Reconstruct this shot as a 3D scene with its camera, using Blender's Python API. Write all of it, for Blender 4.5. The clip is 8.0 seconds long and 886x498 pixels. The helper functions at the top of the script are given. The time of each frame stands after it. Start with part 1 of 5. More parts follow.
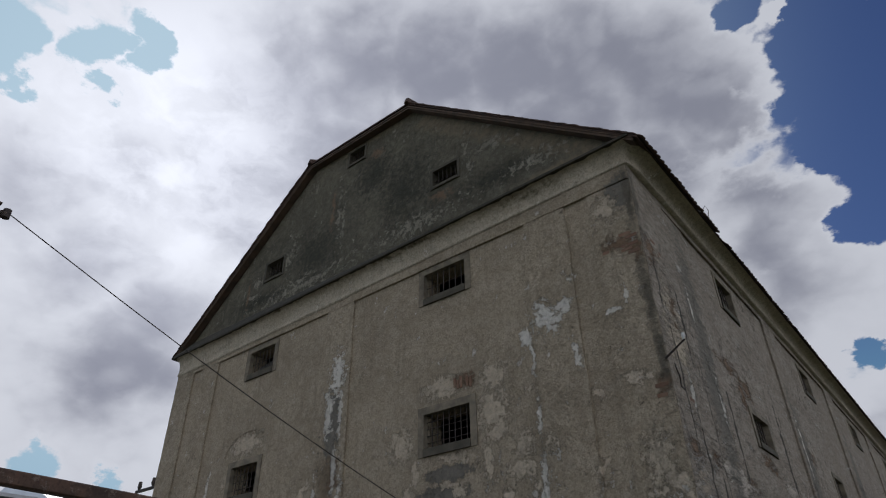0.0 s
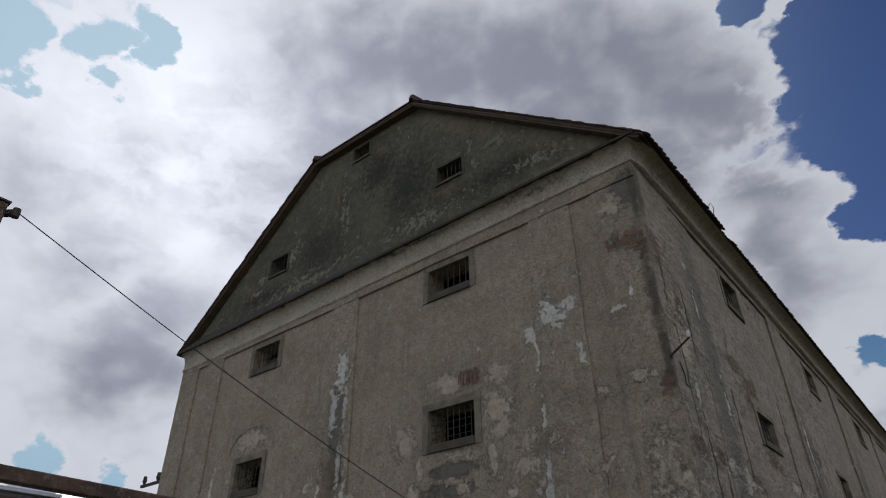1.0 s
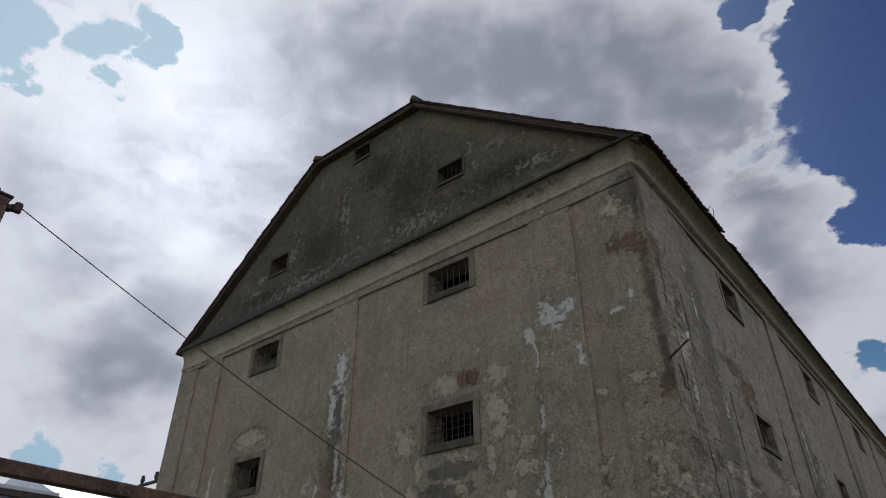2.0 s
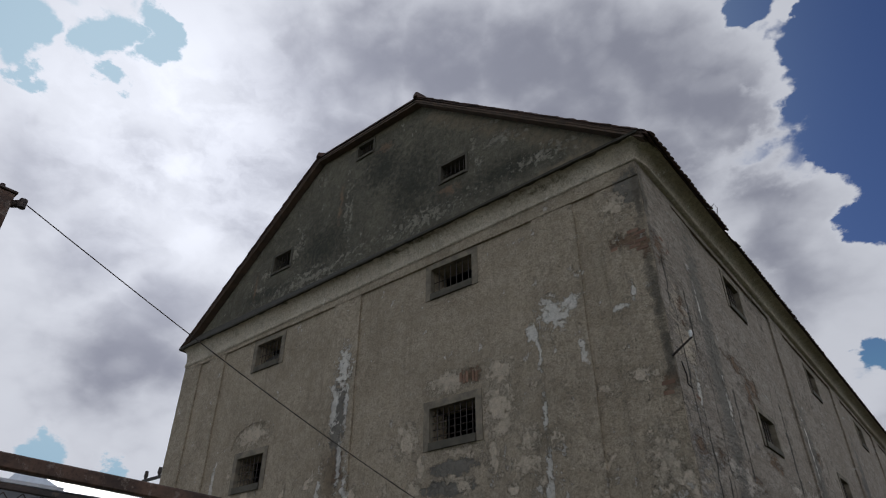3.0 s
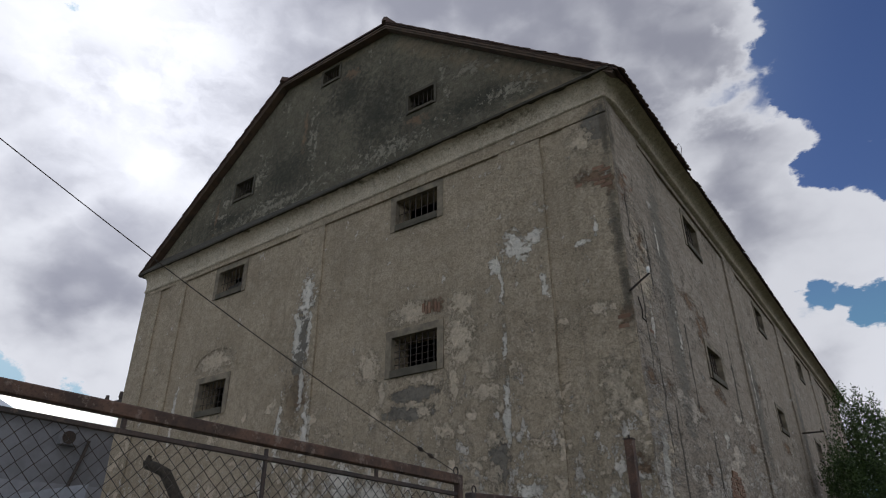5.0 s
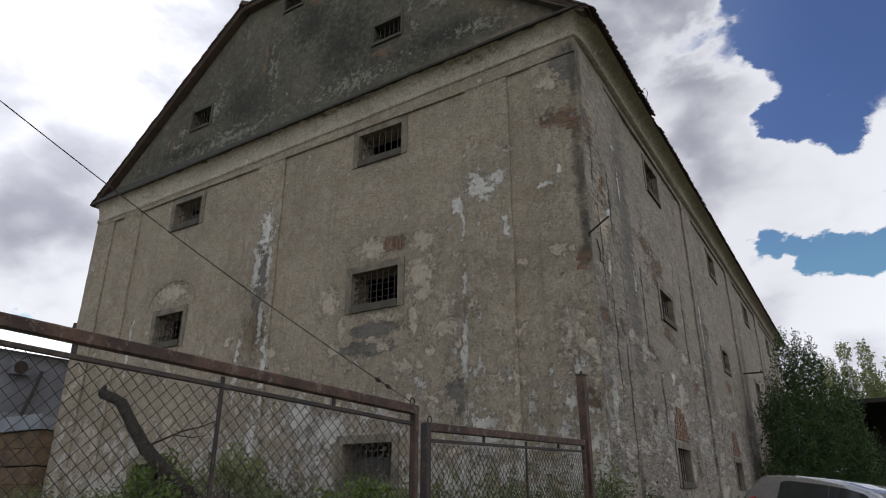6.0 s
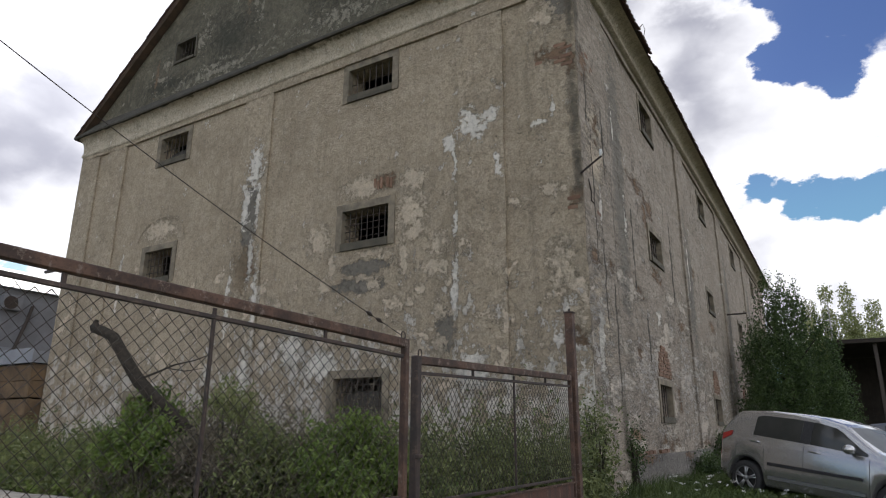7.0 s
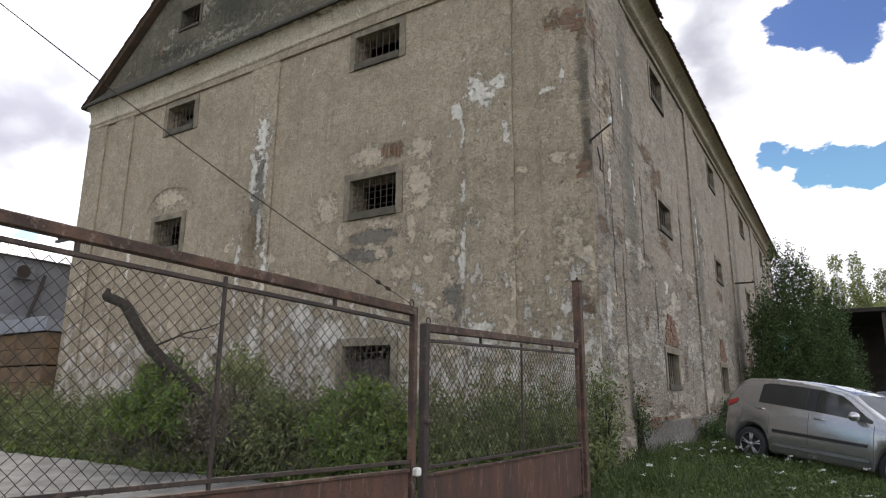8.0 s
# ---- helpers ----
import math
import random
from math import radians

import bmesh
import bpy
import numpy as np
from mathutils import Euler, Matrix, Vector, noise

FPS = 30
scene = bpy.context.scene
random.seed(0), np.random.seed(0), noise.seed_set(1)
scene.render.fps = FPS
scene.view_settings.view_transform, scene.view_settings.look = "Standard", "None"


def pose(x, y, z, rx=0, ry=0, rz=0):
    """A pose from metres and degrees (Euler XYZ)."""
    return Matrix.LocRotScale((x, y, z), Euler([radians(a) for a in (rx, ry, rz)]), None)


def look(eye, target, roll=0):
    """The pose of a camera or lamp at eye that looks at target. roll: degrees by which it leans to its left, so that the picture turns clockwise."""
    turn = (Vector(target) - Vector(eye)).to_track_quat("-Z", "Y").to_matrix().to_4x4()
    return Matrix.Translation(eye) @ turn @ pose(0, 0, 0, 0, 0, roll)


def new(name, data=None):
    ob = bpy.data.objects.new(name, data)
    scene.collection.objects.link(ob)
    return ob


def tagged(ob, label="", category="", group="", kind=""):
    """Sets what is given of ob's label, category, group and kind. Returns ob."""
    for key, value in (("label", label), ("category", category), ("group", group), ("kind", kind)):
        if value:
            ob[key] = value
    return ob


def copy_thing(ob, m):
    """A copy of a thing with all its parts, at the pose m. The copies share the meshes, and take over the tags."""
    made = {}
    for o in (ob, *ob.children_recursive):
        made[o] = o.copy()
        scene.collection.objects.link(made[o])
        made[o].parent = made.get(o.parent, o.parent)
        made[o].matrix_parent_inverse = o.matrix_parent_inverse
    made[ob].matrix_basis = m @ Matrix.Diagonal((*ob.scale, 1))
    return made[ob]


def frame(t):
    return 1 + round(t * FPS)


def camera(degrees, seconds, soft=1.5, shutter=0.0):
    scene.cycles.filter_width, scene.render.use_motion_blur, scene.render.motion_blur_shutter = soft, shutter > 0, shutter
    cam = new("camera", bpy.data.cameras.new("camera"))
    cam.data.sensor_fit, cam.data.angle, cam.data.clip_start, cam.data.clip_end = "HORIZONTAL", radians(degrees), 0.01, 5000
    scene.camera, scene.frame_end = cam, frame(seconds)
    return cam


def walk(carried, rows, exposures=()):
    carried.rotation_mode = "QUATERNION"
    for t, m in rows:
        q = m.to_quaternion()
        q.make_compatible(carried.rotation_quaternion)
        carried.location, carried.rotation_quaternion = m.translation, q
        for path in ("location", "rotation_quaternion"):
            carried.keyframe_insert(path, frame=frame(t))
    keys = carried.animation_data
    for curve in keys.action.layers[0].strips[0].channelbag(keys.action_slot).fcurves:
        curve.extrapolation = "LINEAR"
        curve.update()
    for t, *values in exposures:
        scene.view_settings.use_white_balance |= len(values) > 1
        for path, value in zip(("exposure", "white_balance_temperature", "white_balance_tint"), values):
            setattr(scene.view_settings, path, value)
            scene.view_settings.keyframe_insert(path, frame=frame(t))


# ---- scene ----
cam = camera(69.24, 8.0, 1.1)
walk(cam, [
    (0, pose(3.509, -10.533, 1.396, 122.82, 0.82, 39.09)),
    (0.5, pose(3.503, -10.552, 1.422, 122.68, 0.81, 39.33)),
    (1, pose(3.498, -10.555, 1.414, 122.47, 0.55, 39.30)),
    (1.5, pose(3.493, -10.556, 1.394, 122.66, 0.33, 39.04)),
    (3, pose(3.491, -10.557, 1.392, 122.34, -0.06, 39.19)),
    (3.5, pose(3.497, -10.579, 1.392, 121.75, -0.14, 38.77)),
    (4, pose(3.486, -10.573, 1.371, 120.33, -0.05, 38.16)),
    (5.5, pose(3.468, -10.526, 1.359, 113.91, 0.15, 33.89)),
    (6, pose(3.456, -10.507, 1.339, 111.06, 0.01, 31.99)),
    (6.5, pose(3.436, -10.486, 1.326, 108.34, -0.19, 30.86)),
    (7, pose(3.429, -10.486, 1.308, 105.77, -0.29, 30.96)),
    (7.5, pose(3.425, -10.483, 1.307, 103.49, -0.41, 31.48)),
    (8, pose(3.433, -10.500, 1.300, 103.02, -0.39, 31.64)),
], [(0, -0.26, 6150, 10), (3.5, -0.26, 6150, 10), (4.2, -0.18, 6200, 10), (5.5, 0.10, 6300, 10), (7.0, 0.69, 6450, 10), (7.5, 0.90, 6500, 10), (8.0, 1.00, 6550, 10)])

# ---- light: clouded sky, sun behind thin cloud beyond the roof ----
SUN = Vector((-0.72, 0.31, 0.62)).normalized()
sun_data = bpy.data.lights.new("sun", "SUN")
sun_data.energy, sun_data.angle, sun_data.color = 1.2, radians(12), (1.0, 0.95, 0.88)
sun = new("sun", sun_data)
sun.matrix_world = look(SUN * 60, (0, 0, 0))


class Nodes:
    """Short names for the shader nodes used below."""

    def __init__(self, tree):
        self.tree = tree
        tree.nodes.clear()

    def node(self, kind, values=None):
        n = self.tree.nodes.new(kind)
        for k, v in (values or {}).items():
            self.put(n.inputs[k], v)
        return n

    def put(self, socket, v):
        if isinstance(v, bpy.types.NodeSocket):
            self.tree.links.new(v, socket)
        elif isinstance(v, tuple) and socket.type == "RGBA" and len(v) == 3:
            socket.default_value = (*v, 1)
        else:
            socket.default_value = v

    def math(self, op, a, b=0.0, clamp=False):
        n = self.node("ShaderNodeMath", {0: a, 1: b})
        n.operation, n.use_clamp = op, clamp
        return n.outputs[0]

    def vec(self, op, a, b=(0, 0, 0)):
        n = self.node("ShaderNodeVectorMath", {0: a, 1: b})
        n.operation = op
        return n.outputs["Value" if op in ("LENGTH", "DISTANCE", "DOT_PRODUCT") else "Vector"]

    def noise(self, v, scale, detail=4.0, rough=0.55, color=False, stretch=0.0):
        n = self.node("ShaderNodeTexNoise", {"Vector": v, "Scale": scale, "Detail": detail, "Roughness": rough, "Distortion": stretch})
        return n.outputs["Color" if color else "Fac"]

    def step(self, v, lo, hi, a=0.0, b=1.0):
        n = self.node("ShaderNodeMapRange", {0: v, 1: lo, 2: hi, 3: a, 4: b})
        n.interpolation_type = "SMOOTHSTEP"
        return n.outputs[0]

    def mix(self, f, a, b, how="MIX"):
        n = self.node("ShaderNodeMix")
        n.data_type, n.blend_type = "RGBA", how
        self.put(n.inputs[0], f), self.put(n.inputs[6], a), self.put(n.inputs[7], b)
        return n.outputs[2]

    def nearest(self, pos, spots):
        """Smallest distance to a set of ellipses, in radii."""
        best = None
        for c, r in spots:
            d = self.vec("LENGTH", self.vec("MULTIPLY", self.vec("SUBTRACT", pos, c), tuple(1 / k for k in r)))
            best = d if best is None else self.math("MINIMUM", best, d)
        return best


world = bpy.data.worlds.new("sky")
scene.world = world
world.use_nodes = True
w = Nodes(world.node_tree)
direction = w.vec("NORMALIZE", w.node("ShaderNodeTexCoord").outputs["Generated"])
air = w.node("ShaderNodeTexSky")
air.sky_type, air.sun_disc, air.air_density, air.dust_density = "NISHITA", False, 1.2, 0.6
air.sun_elevation, air.sun_rotation = math.asin(SUN.z), math.atan2(SUN.x, SUN.y)
flat = w.vec("MULTIPLY", direction, (1, 1, 1.6))
billow = w.vec("ADD", direction, w.vec("MULTIPLY", w.vec("SUBTRACT", w.noise(flat, 6, 9, 0.6, True), (0.5, 0.5, 0.5)), (0.20, 0.20, 0.20)))
drift = w.vec("ADD", direction, w.vec("MULTIPLY", w.vec("SUBTRACT", w.noise(flat, 8, 5, 0.5, True), (0.5, 0.5, 0.5)), (0.10, 0.10, 0.10)))
wisp = w.noise(flat, 3.2, 9, 0.55)
ruffled = w.vec("ADD", flat, w.vec("MULTIPLY", w.noise(flat, 9, 6, 0.55, True), (0.12, 0.12, 0.12)))
puff = w.noise(ruffled, 8.5, 8, 0.58)
curls = [w.node("ShaderNodeTexVoronoi", {"Vector": ruffled, "Scale": k}).outputs["Distance"] for k in (13.0, 31.0)]
OVERHEAD = [(-.40, .53, .74, .30), (-.27, .68, .69, .26), (-.16, .70, .69, .16), (-.10, .72, .68, .09), (-.53, .38, .76, .25), (-.62, .25, .74, .12), (-.11, .76, .64, .09), (-.05, .735, .675, .045), (-.08, .69, .72, .035), (0, .69, .72, .02), (-.06, .775, .625, .018)]
SUNWARD = [(-.75, .25, .61, .20), (-.82, .17, .55, .16), (-.85, .28, .45, .25), (-.89, .32, .32, .20), (-.71, .44, .55, .20), (-.86, .41, .30, .18)]
HEAPED = [(-.06, .85, .52, .055), (-.12, .86, .49, .10), (-.05, .92, .39, .07), (-.10, .89, .45, .09), (-.12, .91, .39, .10), (-.02, .925, .375, .06), (.04, .925, .37, .06), (.10, .91, .39, .07), (-.06, .965, .25, .06), (-.03, .975, .225, .07), (.05, .975, .21, .07), (.10, .98, .18, .10), (-.01, .98, .19, .10)]
GAPS = [(.04, .74, .68, .07), (.06, .81, .59, .09), (-.012, .82, .57, .032), (.005, .88, .475, .045), (.015, .78, .62, .05), (-.035, .665, .745, .028), (.05, .89, .45, .045), (.14, .80, .60, .12), (-.065, .95, .315, .022), (-.02, .955, .30, .038), (.02, .95, .305, .045), (.065, .95, .30, .05), (.13, .945, .30, .05), (-.07, .94, .335, .024),
        (-.74, .08, .66, 0.05), (-.77, .12, .63, 0.03), (-.68, .21, .70, 0.04), (-.73, .20, .66, 0.03), (-.70, .15, .69, 0.04), (-.93, .31, .22, 0.04), (-.90, .40, .20, .03)]


def cover(spots, where=billow):
    """Soft union of round patches of sky: direction, radius and, where given, strength."""
    total = None
    for x, y, z, r, *strength in spots:
        d = w.step(w.vec("DISTANCE", where, tuple(Vector((x, y, z)).normalized())), r * 1.35, 0.0, 0.0, strength[0] if strength else 1.0)
        total = d if total is None else w.math("MAXIMUM", total, d)
    return total


GREY = [(-.59, .39, .71, 0.143), (-.50, .44, .74, 0.130), (-.42, .52, .74, 0.130), (-.32, .59, .74, 0.130), (-.23, .65, .73, 0.130), (-.17, .70, .69, 0.130), (-.12, .75, .65, 0.091), (-.08, .79, .60, 0.078, 0.9), (-.68, .40, .61, 0.117), (-.61, .46, .65, 0.143), (-.31, .69, .65, 0.169), (-.12, .82, .56, 0.091, 0.9), (-.20, .77, .60, 0.104), (-.12, .87, .49, 0.065, 0.8),
        (-.83, .18, .53, 0.10, 0.7), (-.77, .26, .58, 0.07, 0.7), (-.72, .43, .55, 0.06, 0.8), (-.85, .26, .46, 0.11, 0.6), (-.85, .41, .33, 0.07, 0.8), (-.87, .40, .28, 0.08, 0.4), (-.80, .41, .42, 0.07, 0.6), (-.87, .36, .34, 0.10, 0.95), (-.83, .38, .41, 0.08, 0.8), (-.11, .89, .44, 0.08, 0.6), (-.13, .91, .39, 0.05, 0.5), (-.07, .97, .24, 0.05, 0.5), (.03, .98, .17, 0.05, 0.5)]
heap = w.math("SUBTRACT", w.math("MAXIMUM", w.math("MAXIMUM", cover(OVERHEAD), cover(SUNWARD)), cover(HEAPED)), w.math("MULTIPLY", cover(GAPS), 1.3))
body = w.math("ADD", w.math("MULTIPLY", heap, 0.55), w.math("ADD", w.math("MULTIPLY", w.math("SUBTRACT", wisp, 0.5), 0.45), w.math("MULTIPLY", w.math("SUBTRACT", puff, 0.5), 0.30)))
body = w.math("ADD", body, w.math("ADD", w.math("MULTIPLY", w.math("SUBTRACT", 0.50, curls[0]), 0.20), w.math("MULTIPLY", w.math("SUBTRACT", 0.50, curls[1]), 0.12)))
to_sun = w.vec("DISTANCE", direction, tuple(SUN))
near_sun = w.step(to_sun, 0.75, 0.05)
core = w.math("MULTIPLY", w.step(to_sun, 0.34, 0.04), w.step(puff, 0.34, 0.60, 0.55, 1.0))
front_lit = w.step(to_sun, 0.9, 1.6)
body = w.math("ADD", body, w.math("MULTIPLY", front_lit, 0.05))
cloud = w.step(body, -0.09, 0.11)
inner = w.math("MULTIPLY", w.step(body, 0.02, 0.30), w.step(curls[0], 0.10, 0.60, 0.80, 1.0))
folds = w.step(w.noise(w.vec("ADD", flat, w.vec("MULTIPLY", billow, (0.8, 0.8, 0.8))), 3.8, 5, 0.55), 0.32, 0.68)
veil = w.math("ADD", w.math("MULTIPLY", cover(GREY, drift), 0.92), w.math("MULTIPLY", folds, 0.22))
veil = w.math("ADD", veil, w.math("ADD", w.math("MULTIPLY", w.math("SUBTRACT", curls[0], 0.45), 0.22), w.math("MULTIPLY", w.math("SUBTRACT", curls[1], 0.45), 0.10)))
grey = w.math("MULTIPLY", inner, w.step(veil, 0.10, 1.05))
grey = w.math("MULTIPLY", grey, w.math("SUBTRACT", 1.0, w.math("MULTIPLY", front_lit, 0.5)))
grey = w.math("MULTIPLY", grey, w.math("SUBTRACT", 1.0, w.math("MULTIPLY", core, 0.75)))
glow = w.math("ADD", w.math("MULTIPLY", near_sun, 0.22), w.math("ADD", w.math("MULTIPLY", core, 0.30), w.math("ADD", w.math("MULTIPLY", front_lit, 0.52), 0.66)))
shade = w.mix(grey, (1.0, 1.0, 1.05), (0.42, 0.425, 0.50))
lit = w.vec("MULTIPLY", shade, w.node("ShaderNodeCombineXYZ", {0: glow, 1: glow, 2: glow}).outputs[0])
blue = w.vec("MULTIPLY", air.outputs[0], (0.037, 0.042, 0.063))
low_air = w.step(w.node("ShaderNodeSeparateXYZ", {0: direction}).outputs[2], 0.46, 0.24, 0.0, 0.8)
blue = w.mix(low_air, blue, (0.14, 0.29, 0.42))
blue = w.mix(w.step(to_sun, 0.95, 0.15, 0.0, 0.85), blue, (0.60, 0.78, 0.86))
w.node("ShaderNodeOutputWorld", {0: w.node("ShaderNodeBackground", {"Color": w.mix(cloud, blue, lit), "Strength": 1.0}).outputs[0]})

# ---- materials ----


def material(name):
    m = bpy.data.materials.new(name)
    m.use_nodes = True
    n = Nodes(m.node_tree)
    return m, n, n.node("ShaderNodeNewGeometry").outputs["Position"]


def finish(n, color, rough=0.8, height=None, bump=0.3, far=0.02, **more):
    values = {"Base Color": color, "Roughness": rough}
    values.update({k.replace("_", " "): v for k, v in more.items()})
    if height is not None:
        values["Normal"] = n.node("ShaderNodeBump", {"Strength": bump, "Distance": far, "Height": height}).outputs[0]
    n.node("ShaderNodeOutputMaterial", {0: n.node("ShaderNodeBsdfPrincipled", values).outputs[0]})


def simple(name, a, b, scale=6.0, rough=0.7, bump=0.2, grain=60.0, far=0.01, each=0.0, **more):
    """Two tones in patches, with grain; each: how much single pieces differ."""
    m, n, p = material(name)
    big, small = n.noise(p, scale, 6, 0.6), n.noise(p, grain, 3)
    c = n.mix(n.step(big, 0.35, 0.65), a, b)
    c = n.mix(n.math("MULTIPLY", small, 0.5), c, tuple(k * 0.6 for k in a))
    if each:
        r = n.node("ShaderNodeObjectInfo").outputs["Random"]
        c = n.mix(n.math("MULTIPLY", r, each), c, tuple(k * 0.35 for k in a))
    finish(n, c, rough, n.math("ADD", big, n.math("MULTIPLY", small, 0.5)), bump, far, **more)
    return m


def spot(x, z, rx, rz):
    return (x, 0, z), (rx, 50, rz)


def spot_side(y, z, ry, rz):
    return (0, y, z), (50, ry, rz)


def plaster(name, low, high, pale, white, groups, scabs=0.0, flakes=0.8, cracks=0.0, runs=0.45, stretch=1.0):
    """Old lime plaster. groups: (colour, height, soft, strength, spots) of lost, patched or stained plaster, or shade
    in a gap;
    scabs: how much of a paler top coat still clings; flakes: white paint left on the lower wall."""
    m, n, spot_at = material(name)
    p = n.vec("MULTIPLY", spot_at, (1.0, stretch, 1.0))
    wide = n.noise(p, 0.5, 6, 0.62)
    mid = n.noise(p, 2.4, 9, 0.68)
    coarse = n.noise(p, 6.5, 9, 0.72)
    grain = n.noise(p, 26, 5, 0.72)
    drips = n.noise(n.vec("MULTIPLY", p, (6.0, 6.0, 0.32)), 1.0, 8, 0.68)
    z = n.node("ShaderNodeSeparateXYZ", {0: p}).outputs[2]
    dirt_shade = tuple(k * 0.5 for k in low)
    c = n.mix(n.step(wide, 0.32, 0.68), low, high)
    c = n.mix(n.math("MULTIPLY", n.step(mid, 0.40, 0.70), 0.6), c, pale)
    c = n.mix(n.math("MULTIPLY", n.step(drips, 0.52, 0.74), runs), c, dirt_shade)
    height = n.math("ADD", n.math("MULTIPLY", mid, 1.0), n.math("ADD", n.math("MULTIPLY", coarse, 0.9), n.math("MULTIPLY", grain, 0.35)))

    # grain: shading of the rough relief, put into the colour beside the bump
    c = n.mix(n.math("MULTIPLY", n.step(coarse, 0.47, 0.60), 0.32), c, dirt_shade)
    knobs = n.noise(p, 14, 7, 0.72)
    c = n.mix(n.math("MULTIPLY", n.step(knobs, 0.50, 0.62), 0.37), c, dirt_shade)
    c = n.mix(n.math("MULTIPLY", n.step(knobs, 0.44, 0.34), 0.35), c, tuple(min(0.8, k * 1.35) for k in pale))
    c = n.mix(n.math("MULTIPLY", n.step(grain, 0.50, 0.62), 0.48), c, dirt_shade)
    c = n.mix(n.math("MULTIPLY", n.step(grain, 0.42, 0.26), 0.30), c, white)

    def patch(c, height, value, lo, hi, colour, lift):
        f = n.step(value, lo, hi)
        tone = n.mix(n.math("ADD", n.math("MULTIPLY", n.step(coarse, 0.40, 0.64), 0.55), n.math("MULTIPLY", n.step(knobs, 0.48, 0.62), 0.4)), colour, tuple(k * (0.6 if sum(colour) < 2 else 0.8) for k in colour))
        # edge shadow of the flaking coat, painted as a thin dark rim
        rim = n.math("MULTIPLY", n.math("MULTIPLY", n.step(value, lo - 0.025, lo), n.step(value, lo + 0.012, lo - 0.004)), 0.32)
        return n.mix(f, n.mix(rim, c, tuple(k * 0.6 for k in dirt_shade)), tone), n.math("ADD", height, n.math("MULTIPLY", f, lift))

    clings = n.noise(n.vec("ADD", p, (3.1, 7.7, 1.9)), 1.55, 11, 0.72)
    upper = n.math("MULTIPLY", n.step(n.math("ADD", z, n.math("MULTIPLY", wide, 3.0)), 4.5, 9.5), 0.12)
    c, height = patch(c, height, n.math("SUBTRACT", n.math("ADD", clings, scabs), upper), 0.555, 0.58, tuple(min(0.8, k * 1.2) for k in pale), 0.45)
    flake = n.noise(n.vec("MULTIPLY", p, (1, 1, 0.75)), 2.9, 11, 0.76)
    low_wall = n.math("MULTIPLY", n.step(n.math("ADD", z, n.math("MULTIPLY", wide, 3.0)), 6.5, 2.2), 0.09 * flakes)
    c, height = patch(c, height, n.math("ADD", flake, low_wall), 0.605, 0.635, white, 0.3)
    ragged = n.vec("ADD", spot_at, n.vec("MULTIPLY", n.vec("SUBTRACT", n.noise(p, 2.1, 5, 0.6, True), (0.5, 0.5, 0.5)), (0.3, 0.3, 0.3)))
    for k, (colour, lift, soft, strength, spots) in enumerate(groups):
        near = n.math("MINIMUM", n.nearest(ragged, spots), 1.6)
        bias = n.math("MULTIPLY", n.math("SUBTRACT", 1.0, near), strength)
        torn = n.noise(n.vec("ADD", p, (k * 5.3, 1.7, k * 2.9)), 6.5, 11, 0.8)
        c, height = patch(c, height, n.math("ADD", torn, bias), 0.56 - soft, 0.60 + soft, colour, lift)
    # pits and hair cracks; the shade inside the pits is mixed into the colour
    pits = n.step(n.noise(p, 7.5, 8, 0.74), 0.375, 0.325)
    c = n.mix(n.math("MULTIPLY", pits, 0.8), c, tuple(k * 0.28 for k in low))
    height = n.math("SUBTRACT", height, n.math("MULTIPLY", pits, 0.8))
    if cracks:
        vein = n.math("ABSOLUTE", n.math("SUBTRACT", n.noise(n.vec("MULTIPLY", p, (2.6, 2.6, 0.5)), 1.0, 9, 0.62), 0.5))
        split = n.math("MULTIPLY", n.step(vein, 0.010, 0.002), n.step(wide, 0.42, 0.58))
        c = n.mix(n.math("MULTIPLY", split, cracks), c, tuple(k * 0.22 for k in low))
        height = n.math("SUBTRACT", height, n.math("MULTIPLY", split, cracks))
    finish(n, c, 0.93, height, 1.0, 0.06)
    return m


